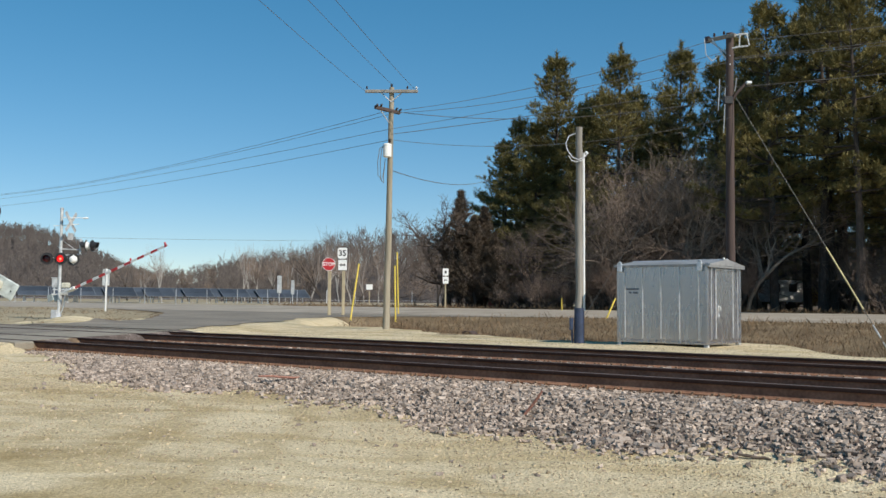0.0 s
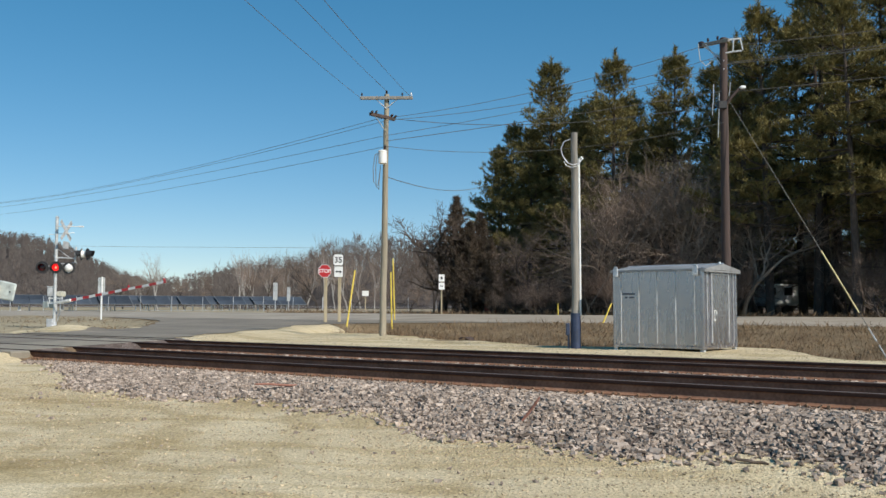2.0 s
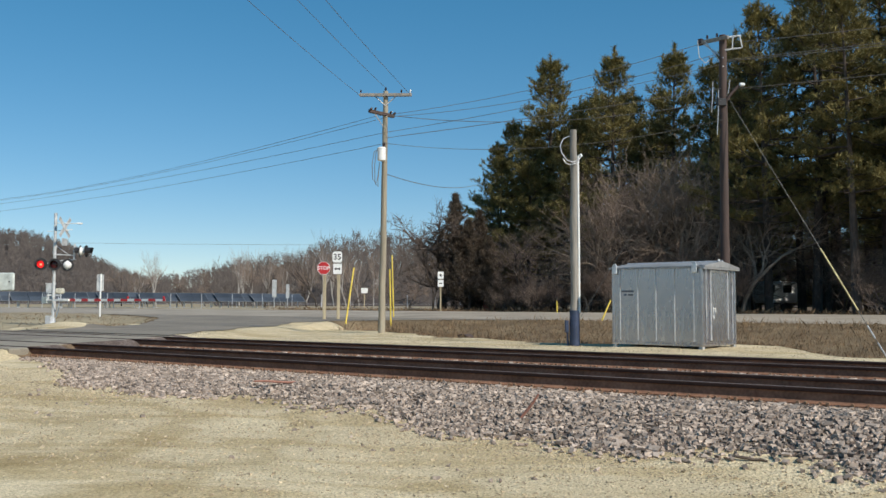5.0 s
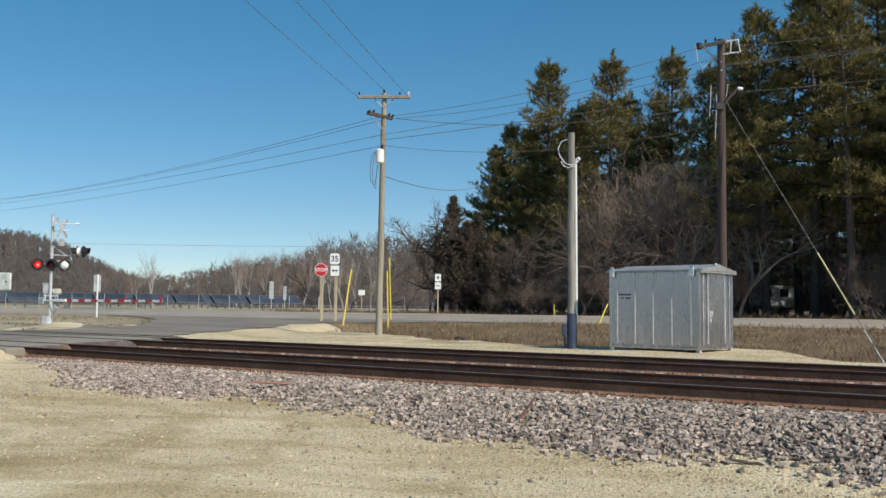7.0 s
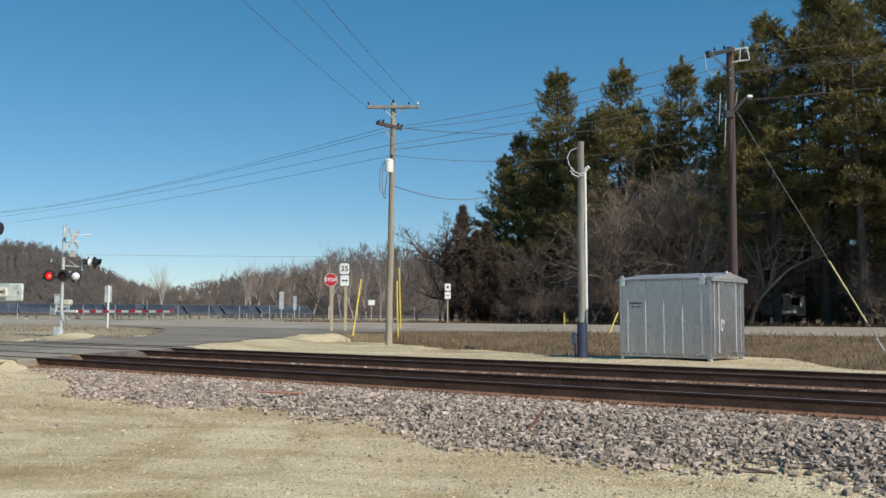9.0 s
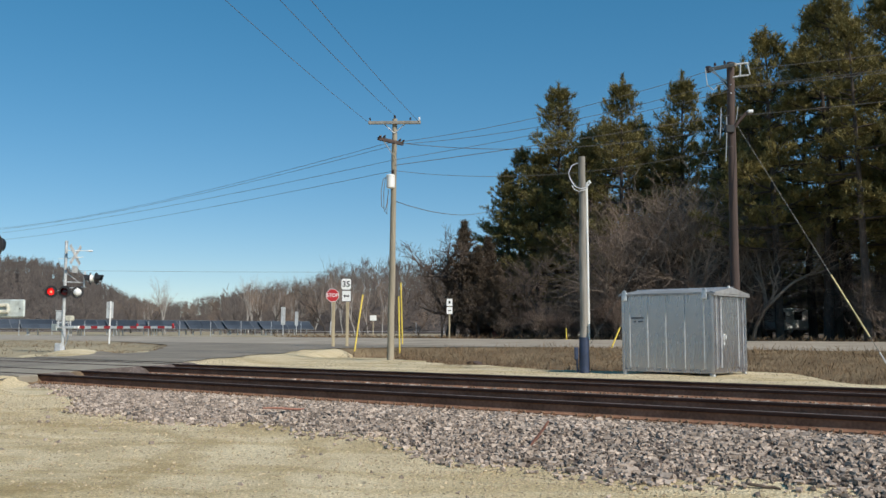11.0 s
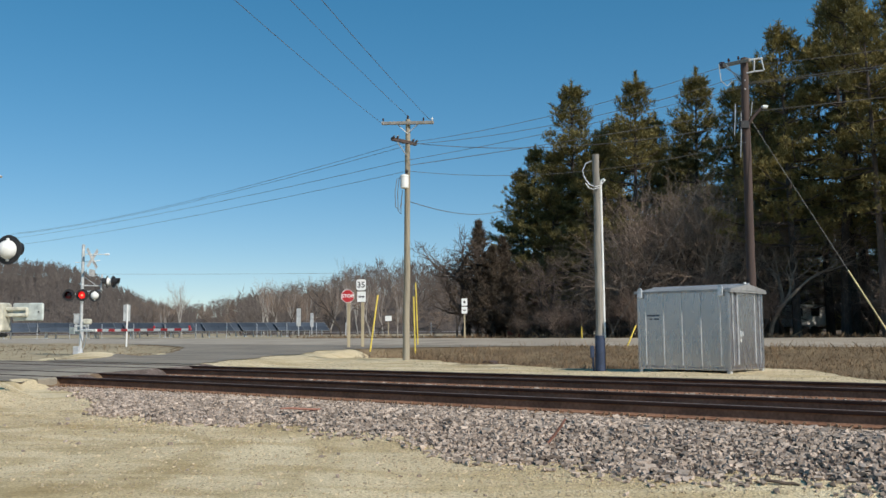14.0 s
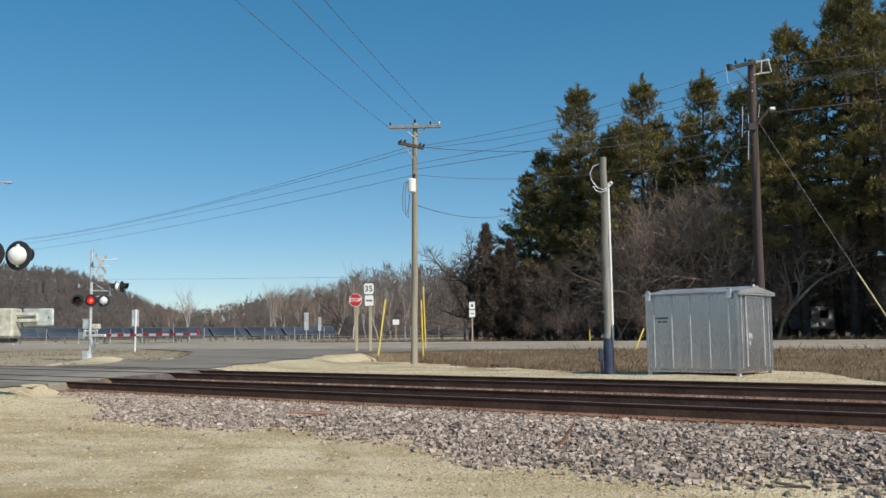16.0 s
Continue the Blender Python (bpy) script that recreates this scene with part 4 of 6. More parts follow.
# route marker over a double arrow
th, z0 = sign_post(-6.16, 54.3, 3.55, "white route marker with number 35 above a double-arrow plate", "route sign", 0.17)
p35 = part("route_plate", plate_round_rect(0.62, 0.70, 0.05, -0.10, -0.09), BLACK, th, m=pose(-0.08, 0, 3.80 - z0), smooth=0)
part("white_field", plate_round_rect(0.58, 0.66, 0.12, -0.106, -0.099), WHITE, p35, smooth=0)
lettering("35", 0.48, BLACK, p35, pose(0, -0.11, -0.01))
pa = part("arrow_plate", plate_round_rect(0.56, 0.66, 0.04, -0.10, -0.09), BLACK, th, m=pose(-0.06, 0, 3.09 - z0), smooth=0)
part("white_field", plate_round_rect(0.52, 0.62, 0.03, -0.106, -0.099), WHITE, pa, smooth=0)
g = Geo()
g.prism([(-0.19, 0), (-0.08, 0.10), (-0.08, 0.035), (0.08, 0.035), (0.08, 0.10), (0.19, 0), (0.08, -0.10), (0.08, -0.035), (-0.08, -0.035), (-0.08, -0.10)], -0.111, -0.1055)
part("arrow", g, BLACK, pa, smooth=0)
# county marker across the highway
th, z0 = sign_post(-0.08, 71.0, 2.9, "small white route marker above an arrow plate across the highway", "route sign", 0.12)
for zc, hgt, nm in ((3.25, 0.56, "route_plate"), (2.62, 0.54, "arrow_plate")):
    p = part(nm, plate_round_rect(0.46, hgt, 0.04, -0.09, -0.08), WHITE, th, m=pose(0, 0, zc - z0), smooth=0)
    g = Geo()
    if nm == "route_plate":
        g.box((0, -0.092, 0), (0.14, 0.004, 0.2))
    else:
        g.prism([(-0.12, 0), (-0.05, 0.07), (-0.05, 0.025), (0.05, 0.025), (0.05, 0.07), (0.12, 0), (0.05, -0.07), (0.05, -0.025), (-0.05, -0.025), (-0.05, -0.07)], -0.095, -0.0895)
    part("mark", g, BLACK, p, smooth=0)
# small signs farther along the highway
th, z0 = sign_post(-11.2, 132.0, 2.0, "small white sign far along the highway", "road sign", 0.12)
part("sign_plate", plate_round_rect(0.95, 0.75, 0.05, -0.09, -0.08), WHITE, th, m=pose(0, 0, 2.9 - z0), smooth=0)
for x, y, w, hh, zc in ((-16.2, 88.0, 0.42, 1.7, 2.45), (-14.4, 85.0, 0.30, 1.3, 2.15)):
    th, z0 = sign_post(x, y, zc - ground_z(x, y) + hh / 2 - 0.1, "grey back of a tall road sign on a steel post", "road sign", 0.06, SILVER)
    part("sign_plate", plate_round_rect(w, hh, 0.04, 0.03, 0.045), SILVER, th, m=pose(0, 0, zc - z0), smooth=0)
th, z0 = sign_post(-23.25, 62.0, 2.9, "grey back of a tall road sign on a steel post", "road sign", 0.09, WHITE)
part("sign_plate", plate_round_rect(0.48, 1.12, 0.04, 0.05, 0.065), SILVER, th, m=pose(-0.05, 0, 2.40 - z0), smooth=0)

# yellow guy guards standing in the verge
def yellow_guard(x0, y0, z0, x1, y1, z1, label="yellow plastic guard on a guy wire"):
    th = thing("guy_guard", pose(x0, y0, z0), label, "guy guard", "yellow guards")
    d = Vector((x1 - x0, y1 - y0, z1 - z0))
    g = Geo()
    g.tube([(0, 0, 0), d], 0.042, 8)
    part("guard", g, YELLOW, th)
    g = Geo()
    g.tube([d * -0.12, d * 1.25], 0.012, 5)
    part("strand", g, WIRE, th)


yellow_guard(-5.05, 48.0, -0.05, -4.70, 48.6, 2.95)
yellow_guard(-2.78, 50.0, -0.2, -2.86, 50.0, 2.92)
yellow_guard(-3.05, 58.0, 0.0, -3.18, 58.0, 4.1)
yellow_guard(8.0, 63.0, 0.4, 7.98, 63.0, 1.25, "short yellow marker post across the highway")
yellow_guard(8.62, 49.0, 0.13, 9.15, 49.3, 1.22)

# culvert mouth in the ditch
cp = un(19.3, 28.9)
culvert = thing("culvert_pipe", pose(cp.x, cp.y, -0.44, 0, 0, -30), "dark steel culvert mouth in the gravel bank", "culvert")
g = Geo()
g.lathe([(0.30, -0.6), (0.32, -0.5), (0.30, -0.4), (0.32, -0.3), (0.30, -0.2), (0.32, -0.1), (0.32, 0.0), (0.28, 0.0), (0.28, -0.55)], pose(0, 0, 0, 90, 0, 0), 18)
part("pipe", g, DARKWOOD, culvert)


# ---- crossing signals ----
def lamp_body(parent, m, lit_side, lens=True):
    """A flasher: black round background, housing behind it, hood in front. In m, y points out of the back, -y out of the lens."""
    g = Geo()
    g.lathe([(0.254, -0.006), (0.258, 0.0), (0.254, 0.006)], m @ pose(0, 0, 0, 90, 0, 0), 28)
    bg = part("background", g, BLACK, parent, "black round background plate")
    g = Geo()
    g.lathe([(0.165, 0.006), (0.165, 0.03), (0.155, 0.07), (0.12, 0.13), (0.06, 0.165), (0.02, 0.175)], m @ pose(0, 0, 0, -90, 0, 0), 24)
    for a in (90, 270):
        g.box((0.175 * math.cos(radians(a)), 0.02, 0.175 * math.sin(radians(a))), (0.05, 0.03, 0.05), m, 0.006)
    part("housing", g, WHITE, bg, "pale domed lamp housing")
    g = Geo()
    seg = 18
    vs, fs = [], []
    for k in range(seg + 1):
        a = radians(-30 + 240 * k / seg)
        depth = 0.30 - 0.12 * abs(k / seg - 0.5) * 2
        for r in (0.165, 0.158):
            vs += [m @ Vector((r * math.cos(a), -0.006, r * math.sin(a))), m @ Vector((r * 0.97 * math.cos(a), -depth, r * 0.97 * math.sin(a)))]
    for k in range(seg):
        q = k * 4
        fs += [(q, q + 4, q + 5, q + 1), (q + 2, q + 3, q + 7, q + 6), (q + 1, q + 5, q + 7, q + 3)]
    g.add(vs, fs)
    part("hood", g, BLACK, bg, "black hood over the lens")
    if not lens:
        g = Geo()
        g.lathe([(0.152, 0.0), (0.10, 0.02), (0.0, 0.028)], m @ pose(0, -0.006, 0, 90, 0, 0), 24)
        part("lens", g, DIMRED, bg, "dark red lens")
    return bg


def flip_lens(parent, m):
    """A round shutter with a lit face and a dark face, which turns over to flash."""
    g = Geo()
    g.lathe([(0.150, 0.002), (0.12, 0.018), (0.06, 0.028), (0.001, 0.03)], pose(0, 0, 0, 90, 0, 0), 24)
    g.slot = 1
    g.lathe([(0.150, 0.002), (0.12, 0.018), (0.06, 0.028), (0.001, 0.03)], pose(0, 0, 0, -90, 0, 0), 24)
    g.slot = 2
    g.lathe([(0.052, 0.026), (0.04, 0.034), (0.001, 0.036)], pose(0.01, 0, -0.01, 90, 0, 0), 12)
    return part("lens", g, [REDGLOW, DIMRED, BULB], parent, "red flasher lens", m=m)


# gate arm, counterweight and mast are shared in form by the two signals
def gate_arm(parent, length, m, seed):
    """Striped boom: pushes out along +x of its pose, with the counterweight on the other side."""
    arm = part("gate_arm", _boom(0.9, length), [WHITE], parent, "red and white striped boom", m=m)
    k = 0
    x = 0.95
    while x < length - 0.05:
        w = min(0.41, length - x)
        if k % 2 == 0:
            g = Geo()
            h = 0.11 - 0.03 * x / length
            g.box((x + w / 2, 0, 0), (w, 0.032, h + 0.006), None, 0.004)
            part("stripe", g, RED, arm)
        x += 0.406
        k += 1
    for x in (length * 0.68, length * 0.985):
        g = Geo()
        g.box((x, 0, 0.07), (0.07, 0.05, 0.05), None, 0.01)
        g.lathe([(0.03, -0.03), (0.035, 0.0), (0.03, 0.03)], pose(x, 0, 0.115, 90, 0, 0), 12)
        part("boom_lamp", g, RED, arm, "small red lamp on the boom")
    return arm


def _boom(x0, length):
    g = Geo()
    h0, h1 = 0.11, 0.08
    vs = []
    for x, h in ((x0, h0), (length, h1)):
        for y in (-0.014, 0.014):
            for z in (-h / 2, h / 2):
                vs.append((x, y, z))
    g.add(vs, [(0, 1, 3, 2), (4, 6, 7, 5), (0, 4, 5, 1), (2, 3, 7, 6), (0, 2, 6, 4), (1, 5, 7, 3)])
    return g


FAR = Vector((-16.42, 38.5, 0.12))
far = thing("crossing_signal", pose(*FAR), "silver railway crossing signal with red flashers and a striped gate", "crossing signal", "crossing signals")
g = Geo()
g.tube([(0, 0, 0.0), (0, 0, 4.64)], 0.063, 14)
g.lathe([(0.075, 0), (0.075, 0.04), (0.03, 0.08)], pose(0, 0, 4.64), 14)
part("mast", g, SILVER, far)
g = Geo()
g.lathe([(0.20, 0.0), (0.20, 0.03), (0.11, 0.06), (0.10, 0.22), (0.08, 0.24)], None, 14)
g.box((-0.14, -0.05, 0.18), (0.26, 0.24, 0.36), None, 0.02)
part("base", g, GALV, far)
# crossbuck facing along n, seen very obliquely
cb = pose(0.42, -0.05, 4.10, 0, 0, 81.0)
for a in (45, -45):
    g = Geo()
    g.box((0, 0.012 if a > 0 else -0.012, 0), (1.10, 0.012, 0.17), cb @ pose(0, 0, 0, 0, a, 0), 0.003)
    part("crossbuck_blade", g, SILVER, far, "grey back of a crossbuck blade")
g = Geo()
g.box((0, 0, -0.62), (0.42, 0.012, 0.30), cb, 0.003)
part("track_count_plate", g, SILVER, far, "grey back of the small track-count plate")
g = Geo()
g.tube([(0.05, 0, 4.29), (0.95, -0.05, 4.27)], 0.016, 8)
g.box((1.05, -0.05, 4.27), (0.22, 0.09, 0.07), None, 0.02)
g.tube([(-0.35, 0, 3.93), (0.05, 0, 3.95)], 0.012, 6)
g.tube([(0.05, 0, 3.95), (0.7, 0.1, 4.02)], 0.016, 6)
part("top_bracket", g, WHITE, far)
# lamp crossarm and flashers towards the camera
g = Geo()
g.tube([(-0.62, 0.14, 2.58), (0.66, 0.14, 2.58)], 0.03, 10)
g.tube([(-0.1, 0.14, 2.68), (0.85, 0.14, 2.74)], 0.024, 10)
g.box((0, 0.07, 2.58), (0.18, 0.2, 0.16), None, 0.02)
part("lamp_arm", g, SILVER, far)
LENSES = []
for x in (-0.53, 0.045):
    m = pose(x, -0.10, 2.53, 0, 0, 14)
    bg = lamp_body(far, m, True)
    LENSES.append((flip_lens(bg, m @ pose(0, -0.04, 0)), m @ pose(0, -0.04, 0)))
lamp_body(far, pose(0.57, -0.05, 2.50, 0, 0, 200), False, False)
# side pair on their own bracket, seen edge on
g = Geo()
g.tube([(0, 0.05, 2.95), (0.82, 0.05, 2.92)], 0.028, 10)
g.tube([(0.0, 0.05, 3.35), (0.55, 0.05, 2.96)], 0.014, 8)
g.tube([(0.80, 0.05, 2.75), (0.82, 0.05, 3.4)], 0.04, 10)
part("side_bracket", g, SILVER, far)
for x, turn in ((1.08, -82), (1.34, 88)):
    lamp_body(far, pose(x, 0.0, 3.09, 0, 0, turn), False, False)
# gate mechanism: two housings on a plate, with conduit and a shaft
g = Geo()
g.box((-0.20, 0.16, 1.50), (0.30, 0.30, 0.40), None, 0.03)
g.box((-0.20, 0.16, 1.72), (0.34, 0.34, 0.04), None, 0.012)
part("gate_mechanism", g, SILVER, far, "grey gate mechanism housing")
g = Geo()
g.box((0.22, 0.10, 1.40), (0.34, 0.26, 0.24), None, 0.05)
g.tube([(0.22, -0.06, 1.40), (0.22, 0.26, 1.40)], 0.10, 12)
part("motor_housing", g, CREAM, far, "pale rounded motor housing")
g = Geo()
g.box((0.02, 0.0, 1.22), (0.62, 0.05, 0.07), None, 0.01)
g.box((0.02, 0.0, 1.02), (0.70, 0.05, 0.06), None, 0.01)
g.tube([(-0.22, 0.0, 1.0), (-0.22, 0.0, 1.32)], 0.03, 8)
g.tube([(0.30, 0.0, 1.0), (0.30, 0.0, 1.30)], 0.025, 8)
part("mechanism_frame", g, SILVER, far)
g = Geo()
g.tube([(0.16, 0.05, 1.3), (0.24, 0.02, 0.95), (0.20, 0.02, 0.55), (0.10, 0.02, 0.25)], 0.022, 6)
part("conduit", g, GALV, far)
g = Geo()
g.tube([(0.02, 0.05, 0.55), (0.02, 0.05, 1.0)], 0.07, 10)
part("mast_clamp", g, GALV, far)
FAR_PIVOT = (0.10, -0.08, 1.02)
FAR_TURN = TRACK_DEG - 90.0 + 3.0
far_gate = gate_arm(far, 6.78, pose(*FAR_PIVOT, 0, 0, FAR_TURN), 1)
g = Geo()
for y in (-0.10, 0.12):
    g.box((0.42, y, 0.0), (0.8, 0.03, 0.09), None, 0.008)
g.box((0.76, 0.01, 0.0), (0.5, 0.2, 0.11), None, 0.01)
part("arm_support", g, WHITE, far_gate)
g = Geo()
for y in (-0.14, 0.16):
    g.box((-0.52, y, 0.0), (0.36, 0.04, 0.28), None, 0.01)
part("counterweight", g, PALEGREY, far_gate, "grey counterweight plates")

# the near signal, at the edge of the gravel on this side of the rails
NEAR = Vector((-8.49, 15.5, -0.05))
near = thing("crossing_signal", pose(*NEAR), "railway crossing signal with pale lamp backs, gate gear and counterweight plates", "crossing signal", "crossing signals")
g = Geo()
g.tube([(0, 0, 0), (0, 0, 4.7)], 0.063, 14)
part("mast", g, SILVER, near)
g = Geo()
g.lathe([(0.20, 0.0), (0.20, 0.03), (0.11, 0.06), (0.10, 0.22), (0.08, 0.24)], None, 14)
part("base", g, GALV, near)
g = Geo()
g.tube([(-0.45, 0.05, 2.52), (0.52, 0.05, 2.60)], 0.024, 10)
part("lamp_arm", g, SILVER, near)
for x, turn, dz in ((0.57, 171, 2.51), (0.05, 12, 2.55), (-0.5, 12, 2.55)):
    lamp_body(near, pose(x, -0.05, dz, 0, 0, turn), False, False)
g = Geo()
g.tube([(0, 0, 3.82), (0.34, -0.03, 3.81)], 0.014, 8)
g.box((0.34, -0.03, 3.80), (0.12, 0.08, 0.035), None, 0.012)
part("top_bracket", g, SILVER, near)
g = Geo()
g.box((0.29, 0.05, 1.345), (0.50, 0.36, 0.50), None, 0.03)
part("gate_mechanism", g, CREAM, near, "cream gate mechanism housing")
g = Geo()
g.box((0.28, 0.05, 1.04), (0.42, 0.3, 0.07), None, 0.02)
g.tube([(0.0, 0.05, 1.05), (0.0, 0.05, 1.6)], 0.085, 12)
part("mechanism_bracket", g, BLACK, near)
NEAR_PIVOT = (0.55, 0.10, 1.435)
NEAR_TURN = 176.0
near_gate = gate_arm(near, 6.8, pose(*NEAR_PIVOT, 0, 0, NEAR_TURN), 2)
g = Geo()
for z in (0.055, -0.055):
    g.box((-0.19, 0.09, z), (0.40, 0.03, 0.06), None, 0.022)
g.tube([(-0.36, 0.085, -0.06), (-0.38, 0.085, 0.0), (-0.36, 0.085, 0.06)], 0.03, 8)
g.box((0.42, -0.02, 0.0), (1.1, 0.1, 0.12), None, 0.01)
part("arm_support", g, CREAM, near_gate)
g = Geo()
g.box((-0.36, 0.02, 0.0), (0.56, 0.045, 0.31), None, 0.03)
cw = part("counterweight", g, PALEGREY, near_gate, "grey-green counterweight plate")
g = Geo()
g.tube([(-0.56, 0.04, 0.0), (-0.56, 0.055, 0.0)], 0.012, 8)
part("bolt", g, BLACK, cw)


# ---- solar field ----
def build_solar():
    """One table of modules on posts; faces +x of its pose."""
    th = thing("solar_table", pose(0, 0, 0), "dark blue solar panels tilted on a steel frame", "solar panel", "solar field")
    tilt = pose(0, 0, 1.35, 0, 32, 0)
    mod = Geo()
    mod.box((0, 0, 0), (1.02, 1.96, 0.04), None, 0.006)
    mm = mod.mesh("module", GREENPLATE)
    for i in range(4):
        for j in (-1, 0):
            o = new("module", mm)
            o.parent = th
            o.matrix_basis = tilt @ pose((j + 0.5) * 1.05, (i - 1.5) * 2.0, 0)
    for y in (-3.2, 3.2):
        g = Geo()
        g.box((0, y, 0.6), (0.12, 0.10, 1.4))
        part("post", g, GALV, th)
    g = Geo()
    for x in (-1.05, 1.05):
        g.box((x, 0, -0.01), (0.05, 8.0, 0.07), tilt)
    for y in (-4.0, 0.0, 4.0):
        g.box((0, y, 0.03), (2.1, 0.06, 0.05), tilt)
    part("frame", g, DULLSTEEL, th, smooth=0)
    return th


SOL_TURN = -52.0
first = build_solar()
first.matrix_basis = pose(-58, 108, 0.45, 0, 0, SOL_TURN)
count = 0
for row in range(3):
    for k in range(12):
        if row == 0 and k == 0:
            continue
        x = -58 + k * 4.35 + row * 1.5
        y = 108 + k * 2.6 + row * 9.0
        if x < -0.172 * y:
            copy_thing(first, pose(x, y, 0.45, 0, 0, SOL_TURN))
# wire fence before the solar field
fence = thing("field_fence", pose(0, 0, 0), "thin wire field fence on slender posts", "fence")
for k in range(20):
    x, y = -62 + k * 3.4, 99 + k * 0.72
    g = Geo()
    g.tube([(x, y, 0.2), (x, y, 2.1)], 0.03, 6)
    part("post", g, GALV, fence)
for z in (0.5, 0.95):
    g = Geo()
    g.tube([(-62, 99, z), (3, 112.75, z)], 0.011, 4)
    part("strand", g, GALV, fence)


# ---- motion ----
GATE = ((0.0, 16.5), (0.4, 14.5), (0.8, 12.8), (1.2, 10.7), (1.6, 8.7), (2.0, 7.0), (2.4, 5.1), (2.8, 3.3), (3.1, 1.8), (3.4, 0.2), (3.6, 0.0), (4.2, 0.0), (16.0, 0.0))


def motions():
    walk(far_gate, [(t, pose(*FAR_PIVOT, 0, -a, FAR_TURN)) for t, a in GATE])
    walk(near_gate, [(t, pose(*NEAR_PIVOT, 0, -a * 1.75, NEAR_TURN)) for t, a in GATE])
    # the two flashers turn over in turn, about once a second
    times = [0.15 + 0.4755 * k + {7: 0.03, 8: -0.03, 28: -0.03}.get(k, 0.0) for k in range(34)]
    for side, (lens, m) in enumerate(LENSES):
        ang = 180.0 if side == 0 else 0.0
        rows = [(0.0, m @ pose(0, 0, 0, 0, 0, ang))]
        for t in times:
            if t > 15.88:
                break
            for s, d in ((0.0, 0.0), (1 / 30, 89.0), (2 / 30, 177.0), (3 / 30, 180.0)):
                rows.append((t + s, m @ pose(0, 0, 0, 0, 0, ang + d)))
            ang += 180.0
        rows.append((16.0, m @ pose(0, 0, 0, 0, 0, ang)))
        walk(lens, rows)


# ---- trees ----
def tuft(vs, fs, p, d, r, size, count, width):
    """A brush of needles about a shoot."""
    for _ in range(count):
        a = Vector((r.gauss(0, 1), r.gauss(0, 1), r.gauss(0, 0.75) + 0.25)).normalized()
        a = (a * 0.9 + d * 0.55).normalized()
        b = a.cross(Vector((r.uniform(-1, 1), r.uniform(-1, 1), r.uniform(-1, 1)))).normalized() * width * r.uniform(0.7, 1.3)
        s = size * r.uniform(0.6, 1.2)
        k = len(vs)
        base = p + a * s * 0.08
        vs += [tuple(base - b), tuple(base + b), tuple(p + a * s)]
        fs.append((k, k + 1, k + 2))


def needles(shoots, seed, per=10, size=0.40, width=0.030):
    """Needle brushes along shoots: rows of place, direction and length; the blades lie rather flat, as a plume does."""
    rg = np.random.default_rng(seed)
    a = np.repeat(np.array(shoots), per, 0)
    k = len(a)
    p, d, ln = a[:, :3], a[:, 3:6], a[:, 6:7]
    base = p + d * ln * rg.uniform(0, 1, (k, 1))
    side = rg.normal(0, 1, (k, 3)) * np.array([1.0, 1.0, 0.7])
    way = d * 0.75 + side / np.linalg.norm(side, axis=1, keepdims=True) * 0.85
    way /= np.linalg.norm(way, axis=1, keepdims=True)
    up = np.array([0.0, 0.0, 1.0]) + rg.normal(0, 0.45, (k, 3))
    b = np.cross(way, up)
    b = b / (np.linalg.norm(b, axis=1, keepdims=True) + 1e-6) * width * rg.uniform(0.7, 1.4, (k, 1))
    tip = base + way * size * rg.uniform(0.6, 1.2, (k, 1))
    return np.stack([base - b, base + b, tip], 1).reshape(-1, 3)


